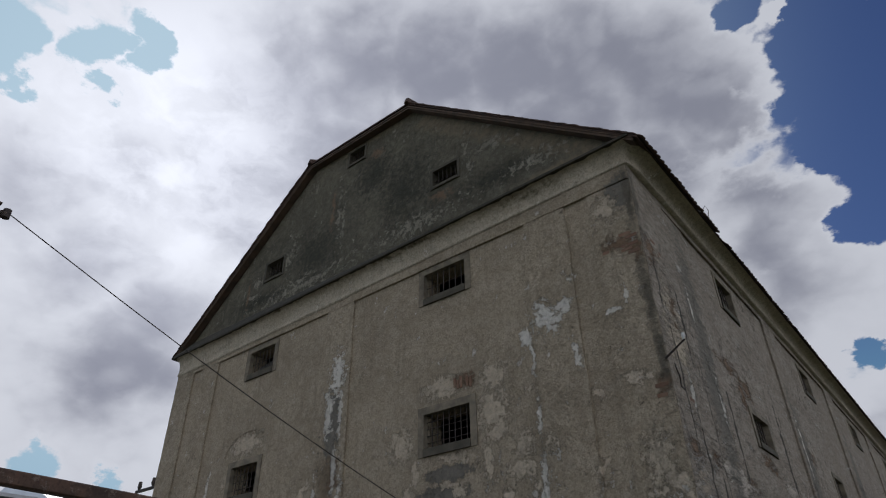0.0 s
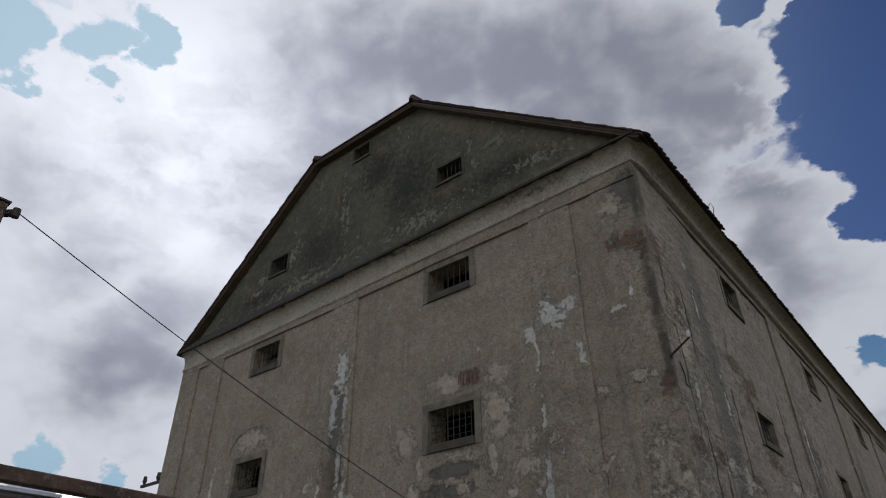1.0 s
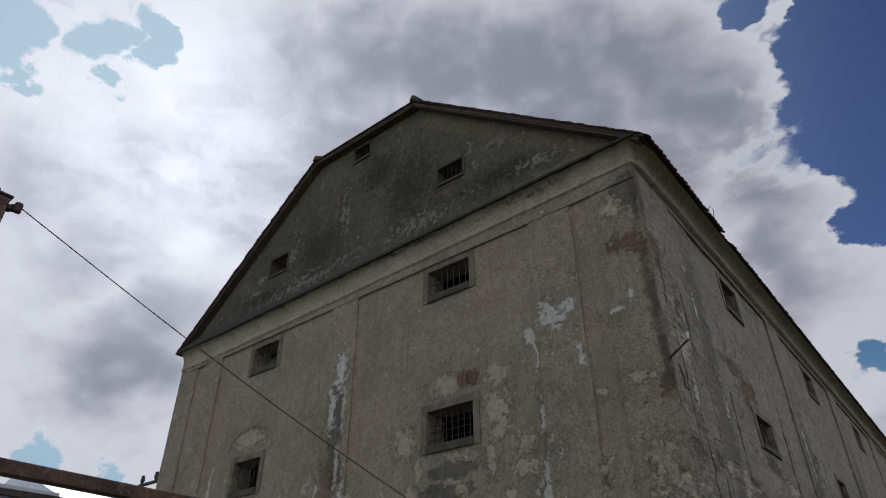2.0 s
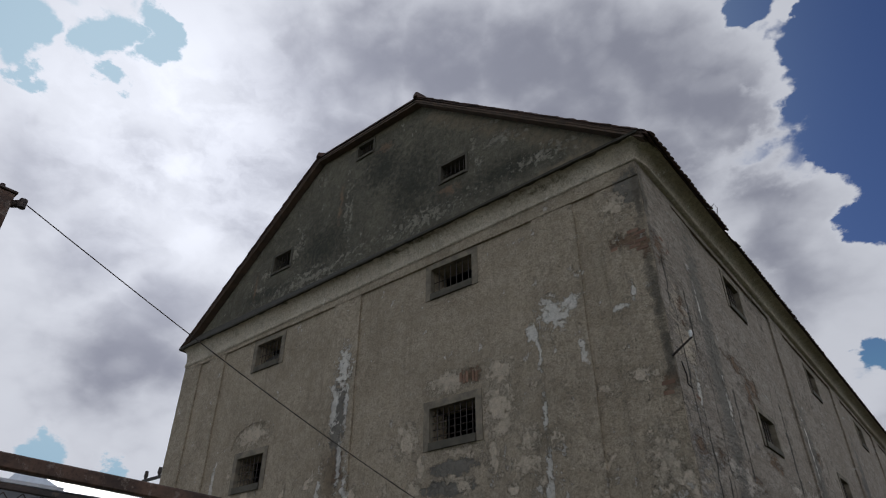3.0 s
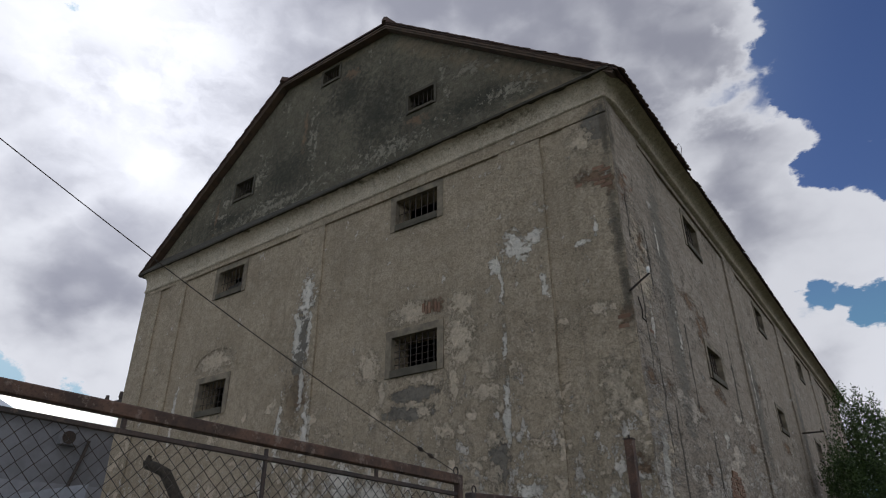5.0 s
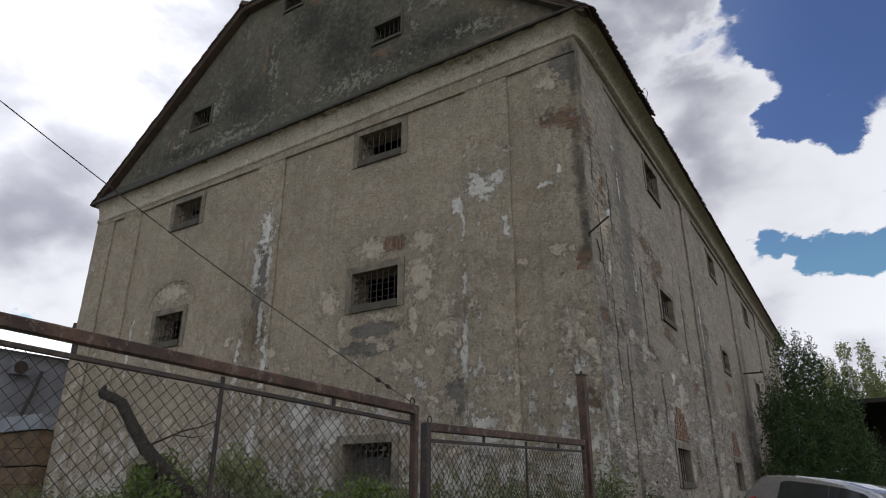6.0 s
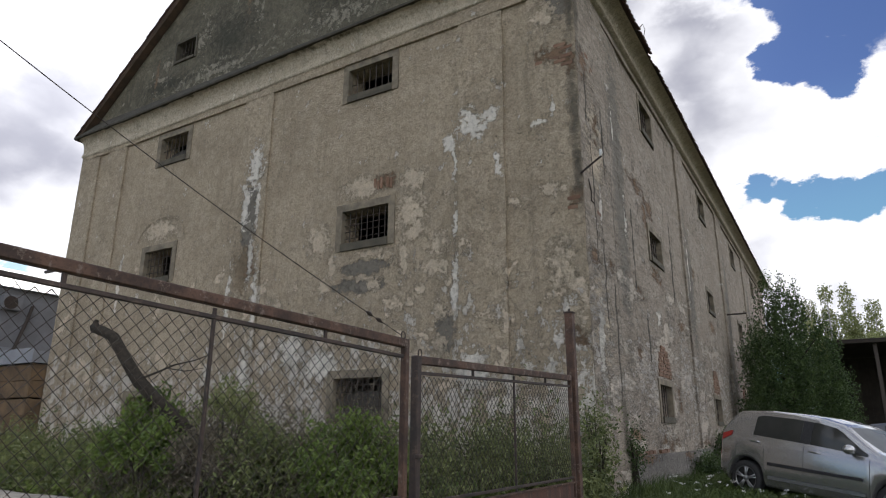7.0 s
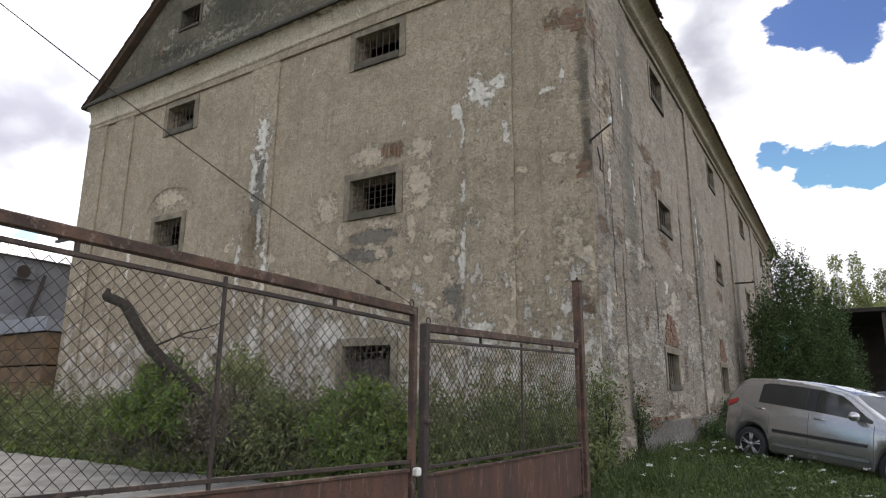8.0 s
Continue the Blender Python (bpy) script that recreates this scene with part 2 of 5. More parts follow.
WHITE, PALE, CEMENT, BRICKY, STAIN_SHADE = (0.80, 0.745, 0.645), (0.63, 0.525, 0.385), (0.225, 0.200, 0.160), (0.26, 0.168, 0.10), (0.15, 0.128, 0.092)
plaster_front = plaster("plaster_front", (0.350, 0.283, 0.194), (0.475, 0.389, 0.272), (0.56, 0.466, 0.345), (0.71, 0.65, 0.56), [
    ((0.25, 0.19, 0.12), 0.0, 0.10, 0.3, [spot(-8.5, 5.0, 0.4, 0.9)]),
    (CEMENT, -0.3, 0.0, 0.40, [spot(-4.85, 4.62, .78, .22), spot(-4.95, 4.25, .85, .16), spot(-2.83, 3.13, .25, .50), spot(-8.45, 6.4, .30, 1.0), spot(-.2, 9.5, .35, .5)]),
    (PALE, 0.4, 0.0, 0.23, [spot(-4.72, 4.95, .62, .10), spot(-4.75, 4.38, .50, .10), spot(-4.60, 4.22, .22, .16), spot(-3.85, 4.75, .16, .65), spot(-5.75, 4.75, .12, .5), spot(-3.55, 5.2, .35, .25), spot(-2.95, 4.9, .30, .35), spot(-4.02, 3.78, .26, .25), spot(-3.09, 4.43, .5, .24), spot(-2.95, 3.57, .22, .28), spot(-2.95, 2.93, .24, .26), spot(-3.39, 2.74, .2, .2),
                           spot(-3.66, 5.65, .55, .7), spot(-4.96, 6.47, .85, .34), spot(-6.18, 5.41, .45, .5), spot(-5.93, 4.34, .25, .28), spot(-12.0, 6.6, .95, .42), spot(-.55, 9.2, .36, .45), spot(-.45, 4.15, .34, .65), spot(-3.6, 6.4, .5, .4)]),
    (BRICKY, -0.4, 0.02, 0.19, [spot(-4.33, 6.50, .30, .24), spot(-.45, 8.35, .40, .26), spot(-.06, 8.1, .14, .34), spot(-.07, 5.35, .16, .24), spot(-8.31, 5.16, .20, .5), spot(-.15, 2.8, .25, .25)]),
    (WHITE, 0.35, 0.0, 0.215, [spot(-2.24, 7.3, .46, .46), spot(-1.74, 7.42, .30, .20), spot(-2.62, 6.6, .06, .6), spot(-2.62, 3.75, .12, .6), spot(-1.60, 6.3, .10, .35), spot(-.69, 6.95, .22, .08), spot(-.45, 7.21, .08, .24),
                              spot(-8.38, 7.7, .36, .75), spot(-8.62, 6.7, .22, .9), spot(-8.2, 6.6, .10, .8), spot(-8.3, 5.4, .14, .8), spot(-2.60, 5.3, .05, .6), spot(-2.60, 4.3, .11, .45), spot(-2.75, 7.0, .2, .3), spot(-8.05, 4.2, .14, 1.3), spot(-9.0, 4.2, .16, 1.2), spot(-8.2, 2.4, .25, .9), spot(-5.9, 2.6, .7, .5), spot(-2.2, 2.3, .5, .5), spot(-6.8, 3.0, .5, .6), spot(-13.6, 5.2, .12, 1.1)]),
    (STAIN_SHADE, 0.0, 0.20, 0.36, [spot(-.04, 9.3, .12, .9), spot(-.03, 7.0, .14, 1.0), spot(-.02, 5.9, .12, .9)]),
], 0.012, 1.6)
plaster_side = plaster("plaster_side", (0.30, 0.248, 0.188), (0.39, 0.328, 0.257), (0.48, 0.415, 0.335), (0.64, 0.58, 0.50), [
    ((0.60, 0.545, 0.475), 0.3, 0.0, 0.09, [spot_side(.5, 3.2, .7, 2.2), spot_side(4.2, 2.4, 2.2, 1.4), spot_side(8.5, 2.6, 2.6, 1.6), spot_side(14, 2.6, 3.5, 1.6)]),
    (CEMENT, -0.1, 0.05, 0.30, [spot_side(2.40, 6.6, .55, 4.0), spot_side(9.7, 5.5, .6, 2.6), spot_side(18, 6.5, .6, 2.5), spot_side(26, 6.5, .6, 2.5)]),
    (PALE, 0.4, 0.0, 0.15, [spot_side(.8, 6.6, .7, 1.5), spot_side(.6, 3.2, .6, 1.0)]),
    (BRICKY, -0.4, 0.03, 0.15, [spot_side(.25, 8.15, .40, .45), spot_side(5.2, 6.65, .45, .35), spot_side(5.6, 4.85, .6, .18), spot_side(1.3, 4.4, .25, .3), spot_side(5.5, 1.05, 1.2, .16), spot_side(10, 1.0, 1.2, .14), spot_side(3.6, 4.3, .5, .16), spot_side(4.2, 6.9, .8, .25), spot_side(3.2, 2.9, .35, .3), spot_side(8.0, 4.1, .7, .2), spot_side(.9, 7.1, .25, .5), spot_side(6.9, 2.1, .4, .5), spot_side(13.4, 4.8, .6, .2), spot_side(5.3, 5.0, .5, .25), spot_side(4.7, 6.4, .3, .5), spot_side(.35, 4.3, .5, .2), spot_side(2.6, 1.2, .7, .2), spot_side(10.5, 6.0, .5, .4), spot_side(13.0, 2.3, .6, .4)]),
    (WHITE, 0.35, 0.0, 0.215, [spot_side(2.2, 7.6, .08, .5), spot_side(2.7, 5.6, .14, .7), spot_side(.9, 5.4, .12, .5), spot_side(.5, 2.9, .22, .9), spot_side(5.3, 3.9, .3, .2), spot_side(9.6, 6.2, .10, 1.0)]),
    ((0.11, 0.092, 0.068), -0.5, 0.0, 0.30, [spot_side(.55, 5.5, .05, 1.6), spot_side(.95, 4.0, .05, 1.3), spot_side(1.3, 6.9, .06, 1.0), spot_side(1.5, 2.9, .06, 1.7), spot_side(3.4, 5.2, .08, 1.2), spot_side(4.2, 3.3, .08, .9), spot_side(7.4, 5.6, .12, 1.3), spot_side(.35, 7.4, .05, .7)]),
    # corner stain; the spot at y 1.78 paints shade along the lesene gap
    (STAIN_SHADE, 0.0, 0.20, 0.36, [spot_side(.06, 9.3, .16, .9), spot_side(1.65, 1.3, .20, 1.1), spot_side(1.78, 5.5, .07, 3.5)]),
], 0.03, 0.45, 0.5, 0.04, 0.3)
slope_spots = [spot(-0.4 - 0.30 * k, 10.50 + 0.797 * (0.68 + 0.30 * k) - 0.34, 0.40, 0.30) for k in range(18)]
plaster_gable = plaster("plaster_gable", (0.100, 0.090, 0.060), (0.190, 0.168, 0.114), (0.27, 0.240, 0.172), (0.42, 0.38, 0.30), [
    ((0.055, 0.052, 0.034), 0.0, 0.12, 0.22, [spot(-6.2, 12.6, 1.2, 1.4), spot(-10.0, 12.0, 1.3, 1.0), spot(-3.2, 11.5, 1.5, .45), spot(-12.5, 11.2, 1.6, .35), spot(-7.4, 13.8, 1.0, 1.0)]),
    ((0.25, 0.20, 0.13), 0.1, 0.12, 0.26, slope_spots + [spot(-8.1, 15.35, 2.2, .18), spot(-1.5, 10.9, 1.3, .12)]),
    ((0.37, 0.335, 0.255), 0.3, 0.0, 0.11, [spot(-4.05, 12.9, .18, .7), spot(-3.2, 12.6, .9, .3), spot(-2.0, 11.4, 1.2, .35), spot(-6.0, 11.2, 2.2, .35), spot(-10.5, 11.0, 2.6, .35), spot(-11.2, 12.2, .25, .6), spot(-12.6, 11.9, .5, .35), spot(-8.7, 12.6, .12, 1.3), spot(-11.0, 12.6, .3, .5), spot(-10.6, 11.3, 1.1, .16), spot(-12.9, 11.5, .6, .2), spot(-3.95, 12.4, .2, .5), spot(-8.9, 12.9, .13, 1.2), spot(-10.2, 14.6, .25, .25), spot(-3.2, 13.3, .6, .16), spot(-8.6, 11.3, .7, .12), spot(-2.6, 12.4, .6, .12), spot(-6.5, 11.2, .9, .12)]),
    (BRICKY, -0.2, 0.05, 0.16, [spot(-4.9, 11.75, .45, .2), spot(-7.4, 14.6, .35, .22), spot(-13.1, 11.6, .1, .7), spot(-9.2, 13.2, .1, 1.0)]),
], 0.0, 0.8)
plaster_cornice = plaster("plaster_cornice", (0.47, 0.395, 0.285), (0.58, 0.50, 0.375), (0.64, 0.565, 0.44), (0.74, 0.69, 0.58), [
    ((0.12, 0.098, 0.055), 0.0, 0.14, 0.28, [((-2.2, -.3, 10.42), (1.2, .25, .10)), ((-6, -.3, 10.43), (1.6, .25, .05)), ((-11, -.3, 10.43), (3, .25, .05))]),
], -0.05, 0.0)
plaster_plinth = plaster("plaster_plinth", (0.19, 0.17, 0.145), (0.26, 0.235, 0.205), (0.30, 0.28, 0.25), (0.4, 0.38, 0.35), [(BRICKY, -0.3, 0.02, 0.15, [spot_side(3.0, .8, 1.0, .16), spot_side(7.0, .75, .8, .14)])], -0.02, 0.4)
# near-black tone that carries the shading of the gable ledge in its colour
ledge_shade = simple("ledge_shade", (0.042, 0.037, 0.026), (0.072, 0.062, 0.045), 6, 0.95, 0.6, 50, 0.02)
stone_trim = simple("stone_trim", (0.150, 0.126, 0.090), (0.30, 0.250, 0.178), 3.2, 0.92, 1.0, 24, 0.02)
dark_trim = simple("dark_trim", (0.075, 0.066, 0.047), (0.12, 0.105, 0.075), 5, 0.92, 0.7, 40, 0.02)
brick_red = simple("brick_red", (0.235, 0.125, 0.075), (0.30, 0.195, 0.13), 9, 0.9, 0.5, 60, 0.01, each=0.6)
roof_tile = simple("roof_tile", (0.12, 0.065, 0.045), (0.075, 0.055, 0.045), 5, 0.85, 0.4, 50, 0.01, each=0.5)
old_wood = simple("old_wood", (0.12, 0.075, 0.047), (0.070, 0.048, 0.034), 4, 0.85, 0.5, 40)
iron = simple("iron", (0.045, 0.04, 0.036), (0.085, 0.06, 0.045), 20, 0.6, 0.3, 90, Metallic=0.6)
dark_inside = simple("dark_inside", (0.10, 0.095, 0.085), (0.07, 0.065, 0.06), 2, 0.95)


def rusty(name, deep, brown, worn, streak=1.0, rough=0.72):
    """Rusted steel: brown paint and rust in patches, scuffed paler in flakes; streak below 1 draws runs downwards."""
    m, n, p = material(name)
    q = n.vec("MULTIPLY", p, (1.0, 1.0, streak))
    big, fine, flake = n.noise(q, 5, 7, 0.65), n.noise(p, 60, 4, 0.6), n.noise(n.vec("MULTIPLY", q, (1.6, 1.6, 1.6)), 9, 8, 0.72)
    c = n.mix(n.step(big, 0.36, 0.64), deep, brown)
    c = n.mix(n.math("MULTIPLY", n.step(flake, 0.56, 0.62), 0.8), c, worn)
    c = n.mix(n.math("MULTIPLY", n.step(fine, 0.48, 0.66), 0.45), c, tuple(k * 0.5 for k in deep))
    finish(n, c, rough, n.math("ADD", big, n.math("MULTIPLY", flake, 0.8)), 0.4, 0.006, Metallic=0.2)
    return m


rust = rusty("rust", (0.045, 0.026, 0.018), (0.115, 0.062, 0.040), (0.19, 0.145, 0.115))
rust_dark = rusty("rust_dark", (0.032, 0.024, 0.020), (0.062, 0.040, 0.031), (0.11, 0.075, 0.055), 1.0, 0.65)
rust_sheet = rusty("rust_sheet", (0.062, 0.036, 0.027), (0.120, 0.054, 0.034), (0.17, 0.105, 0.075), 0.22, 0.7)
galvanised = simple("galvanised", (0.075, 0.062, 0.052), (0.05, 0.038, 0.03), 30, 0.6, 0.1, 200, 0.002, Metallic=0.4)
concrete = simple("concrete", (0.23, 0.218, 0.195), (0.10, 0.094, 0.082), 1.7, 0.9, 0.8, 22)
grey_render = simple("grey_render", (0.24, 0.245, 0.26), (0.18, 0.18, 0.19), 1.5, 0.9, 0.3, 40)
grey_panel = simple("grey_panel", (0.30, 0.31, 0.33), (0.24, 0.25, 0.27), 2.0, 0.7, 0.2, 60)
pale_sheet = simple("pale_sheet", (0.75, 0.76, 0.78), (0.62, 0.63, 0.66), 1.2, 0.35, 0.1, 30)
crate_wood = simple("crate_wood", (0.21, 0.135, 0.07), (0.09, 0.062, 0.038), 2.0, 0.85, 0.4, 45, each=0.4)
bark = simple("bark", (0.022, 0.018, 0.012), (0.055, 0.044, 0.031), 14, 0.95, 0.9, 60, 0.03)
shed_board = simple("shed_board", (0.035, 0.028, 0.021), (0.055, 0.044, 0.034), 3, 0.9, 0.4, 40, each=0.5)
pale_bark = simple("pale_bark", (0.35, 0.34, 0.31), (0.16, 0.15, 0.13), 6, 0.9, 0.5, 60)


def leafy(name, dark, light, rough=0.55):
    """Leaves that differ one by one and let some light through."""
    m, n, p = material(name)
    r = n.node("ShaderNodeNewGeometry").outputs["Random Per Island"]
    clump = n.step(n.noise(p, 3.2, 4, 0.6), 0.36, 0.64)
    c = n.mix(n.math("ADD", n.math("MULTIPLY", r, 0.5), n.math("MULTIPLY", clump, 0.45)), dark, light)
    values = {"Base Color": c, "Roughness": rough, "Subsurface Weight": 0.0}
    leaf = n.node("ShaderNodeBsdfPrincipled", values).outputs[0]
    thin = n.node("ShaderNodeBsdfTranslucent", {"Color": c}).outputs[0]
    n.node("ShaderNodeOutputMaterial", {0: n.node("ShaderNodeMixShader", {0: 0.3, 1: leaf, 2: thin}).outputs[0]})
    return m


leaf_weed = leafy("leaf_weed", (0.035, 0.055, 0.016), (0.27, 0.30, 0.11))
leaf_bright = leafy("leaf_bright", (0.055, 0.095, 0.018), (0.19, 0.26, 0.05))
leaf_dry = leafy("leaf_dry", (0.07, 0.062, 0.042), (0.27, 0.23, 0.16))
leaf_tree = leafy("leaf_tree", (0.020, 0.042, 0.012), (0.095, 0.15, 0.038))
leaf_birch = leafy("leaf_birch", (0.12, 0.15, 0.045), (0.30, 0.32, 0.13))
leaf_grass = leafy("leaf_grass", (0.026, 0.052, 0.011), (0.115, 0.155, 0.038))
petal = leafy("petal", (0.6, 0.6, 0.56), (0.75, 0.74, 0.7))

m, n, p = material("soil_and_turf")
turf = n.mix(n.step(n.noise(p, 0.8, 6), 0.35, 0.65), (0.05, 0.065, 0.022), (0.085, 0.09, 0.038))
turf = n.mix(n.step(n.noise(p, 5, 6), 0.55, 0.7), turf, (0.10, 0.085, 0.06))
finish(n, turf, 0.95, n.noise(p, 18, 6, 0.7), 0.8, 0.05)
soil = m

m, n, p = material("car_paint")
finish(n, n.mix(n.noise(p, 900, 2), (0.40, 0.397, 0.39), (0.46, 0.456, 0.448)), 0.21, None, Metallic=0.75, Coat_Weight=0.7, Coat_Roughness=0.06)
car_paint = m
m, n, p = material("car_paint_dark")
finish(n, n.mix(n.noise(p, 900, 2), (0.05, 0.055, 0.065), (0.07, 0.075, 0.085)), 0.3, None, Metallic=0.4, Coat_Weight=0.8, Coat_Roughness=0.05)
car_dark = m
m, n, p = material("tinted_glass")
finish(n, n.mix(n.noise(p, 3, 2), (0.018, 0.019, 0.018), (0.045, 0.047, 0.043)), 0.06, None, Specular_IOR_Level=0.5)
tinted = m
m, n, p = material("screen_glass")
finish(n, n.mix(n.noise(p, 3, 2), (0.05, 0.053, 0.052), (0.08, 0.083, 0.08)), 0.22, None, Specular_IOR_Level=0.12)
screen_glass = m
m, n, p = material("red_lens")
finish(n, n.mix(n.noise(p, 40, 2), (0.32, 0.02, 0.02), (0.42, 0.04, 0.03)), 0.15, None, Coat_Weight=0.6)
red_lens = m
rubber = simple("rubber", (0.018, 0.018, 0.019), (0.03, 0.03, 0.03), 20, 0.8)
alloy = simple("alloy", (0.42, 0.43, 0.44), (0.34, 0.35, 0.36), 20, 0.35, 0.05, Metallic=0.8)
white_paint = simple("white_paint", (0.75, 0.74, 0.70), (0.6, 0.59, 0.55), 12, 0.6)

# ---- building blocks ----


SOFT_EDGED = {"front_wall", "side_wall", "gable_wall", "lesene", "frieze", "plinth"}


def link(name, bm, mat, smooth=False):
    me = bpy.data.meshes.new(name)
    bmesh.ops.recalc_face_normals(bm, faces=bm.faces)
    bm.to_mesh(me)
    bm.free()
    me.materials.append(mat)
    if smooth or name in SOFT_EDGED:
        me.polygons.foreach_set("use_smooth", [True] * len(me.polygons))
    if name in SOFT_EDGED:
        me.set_sharp_from_angle(angle=radians(35))
    return me


def part(name, bm, mat, parent, label="", smooth=False, at=None):
    ob = new(name, bm if isinstance(bm, bpy.types.Mesh) else link(name, bm, mat, smooth))
    ob.parent = parent
    if at is not None:
        ob.matrix_basis = at
    if label:
        tagged(ob, label)
    return ob


def thing(name, label, category, group="", kind="", at=None):
    ob = new(name)
    if at is not None:
        ob.matrix_basis = at
    return tagged(ob, label, category, group, kind)


def box(bm, a, b, bevel=0.0, m=None):
    lo, hi = Vector(a), Vector(b)
    made = bmesh.ops.create_cube(bm, size=1.0)["verts"]
    for v in made:
        v.co = Vector([lo[i] + (v.co[i] + 0.5) * (hi[i] - lo[i]) for i in range(3)])
    if bevel:
        edges = {e for v in made for e in v.link_edges}
        made = bmesh.ops.bevel(bm, geom=list(edges), offset=bevel, segments=1, affect="EDGES", clamp_overlap=True)["verts"]
    if m is not None:
        bmesh.ops.transform(bm, matrix=m, verts=[v for v in made if v.is_valid])
    return made


def tube(bm, pts, radii, seg=8, cap=True, square=False):
    """A tube along points; radii: one number or one each."""
    pts = [Vector(q) for q in pts]
    if not isinstance(radii, (list, tuple)):
        radii = [radii] * len(pts)
    rings, side = [], None
    for i, q in enumerate(pts):
        ahead = (pts[min(i + 1, len(pts) - 1)] - pts[max(i - 1, 0)]).normalized()
        if side is None:
            side = ahead.cross(Vector((0, 0, 1)) if abs(ahead.z) < 0.9 else Vector((1, 0, 0))).normalized()
        side = (side - ahead * side.dot(ahead)).normalized()
        up = ahead.cross(side)
        turn = math.pi / 4 if square else 0
        rings.append([bm.verts.new(q + (side * math.cos(2 * math.pi * k / seg + turn) + up * math.sin(2 * math.pi * k / seg + turn)) * radii[i]) for k in range(seg)])
    for a, b in zip(rings, rings[1:]):
        for k in range(seg):
            bm.faces.new((a[k], a[(k + 1) % seg], b[(k + 1) % seg], b[k]))
    if cap:
        bm.faces.new(rings[0][::-1]), bm.faces.new(rings[-1])


def beam(bm, a, b, w2, h2):
    """A square bar from a to b, w2 wide (level) and h2 high."""
    a, b = Vector(a), Vector(b)
    ahead = (b - a).normalized()
    side = ahead.cross(Vector((0, 0, 1))).normalized() if abs(ahead.z) < 0.95 else Vector((1, 0, 0))
    up = side.cross(ahead)
    v = [bm.verts.new(q + side * sx * w2 / 2 + up * sz * h2 / 2) for q in (a, b) for sx, sz in ((-1, -1), (1, -1), (1, 1), (-1, 1))]
    for f in ((0, 1, 2, 3), (7, 6, 5, 4), (0, 4, 5, 1), (1, 5, 6, 2), (2, 6, 7, 3), (3, 7, 4, 0)):
        bm.faces.new([v[k] for k in f])


def cuts(a, b, step, extra=()):
    """Grid lines from a to b, no further apart than step, through the extra ones."""
    marks = sorted({a, b, *[e for e in extra if a < e < b]})
    out = []
    for lo, hi in zip(marks, marks[1:]):
        k = max(1, math.ceil((hi - lo) / step))
        out += [lo + (hi - lo) * i / k for i in range(k)]
    return out + [b]


def skin(place, u0, u1, z0, z1, holes=(), step=0.35, front=0.0, back=-0.6, rough=0.012, ragged=0.0, top=None):
    """An uneven slab of wall with openings. place(u, z, d) gives the point d metres out of the wall's plane."""
    us = cuts(u0, u1, step, [h[i] for h in holes for i in (0, 1)])
    zs = cuts(z0, z1, step, [h[i] for h in holes for i in (2, 3)])
    bm, made = bmesh.new(), {}
    rim = {u0, u1}

    def vert(i, j, outer):
        if (i, j, outer) not in made:
            u, z = us[i], zs[j]
            if top:
                z = min(z, top(u))
            d = back
            if outer:
                q = place(u, z, 0)
                d = front + rough * (noise.noise(Vector(q) * 0.9) + 0.5 * noise.noise(Vector(q) * 3.1))
            if ragged and u in rim:
                u += ragged * noise.noise(Vector((u * 7, z * 2.6, 3.7))) + 0.5 * ragged * noise.noise(Vector((u * 5, z * 8, 1.3)))
            made[i, j, outer] = bm.verts.new(place(u, z, d))
        return made[i, j, outer]

    def solid(i, j):
        if not (0 <= i < len(us) - 1 and 0 <= j < len(zs) - 1):
            return False
        u, z = (us[i] + us[i + 1]) / 2, (zs[j] + zs[j + 1]) / 2
        if top and zs[j] >= max(top(us[i]), top(us[i + 1])) - 1e-6:
            return False
        return not any(h[0] < u < h[1] and h[2] < z < h[3] for h in holes)

    def face(*v):
        v = [q for k, q in enumerate(v) if (q.co - v[k - 1].co).length > 1e-6]
        if len(v) > 2:
            try:
                bm.faces.new(v)
            except ValueError:
                pass

    for i in range(len(us) - 1):
        for j in range(len(zs) - 1):
            if not solid(i, j):
                continue
            for o in (True, False):
                face(vert(i, j, o), vert(i + 1, j, o), vert(i + 1, j + 1, o), vert(i, j + 1, o))
            for di, dj, a, b in ((-1, 0, (0, 0), (0, 1)), (1, 0, (1, 0), (1, 1)), (0, -1, (0, 0), (1, 0)), (0, 1, (0, 1), (1, 1))):
                if not solid(i + di, j + dj):
                    face(vert(i + a[0], j + a[1], True), vert(i + b[0], j + b[1], True), vert(i + b[0], j + b[1], False), vert(i + a[0], j + a[1], False))
    bmesh.ops.remove_doubles(bm, verts=bm.verts, dist=1e-5)
    return bm


def leaves(pts, sizes, rng, droop=0.35, slim=0.45):
    """A mesh of small folded leaves, one at each point."""
    k = len(pts)
    way = rng.normal(size=(k, 3))
    way[:, 2] -= droop
    way /= np.linalg.norm(way, axis=1)[:, None]
    side = np.cross(way, rng.normal(size=(k, 3)))
    side /= np.linalg.norm(side, axis=1)[:, None] + 1e-9
    s = np.asarray(sizes).reshape(-1, 1)
    up = np.cross(way, side) * 0.12
    quad = np.stack([pts - way * s * 0.5, pts + side * s * slim + up * s, pts + way * s * 0.5, pts - side * s * slim + up * s], axis=1)
    me = bpy.data.meshes.new("leaves")
    idx = np.arange(k * 4).reshape(k, 4)
    me.from_pydata(quad.reshape(-1, 3).tolist(), [], idx.tolist())
    return me


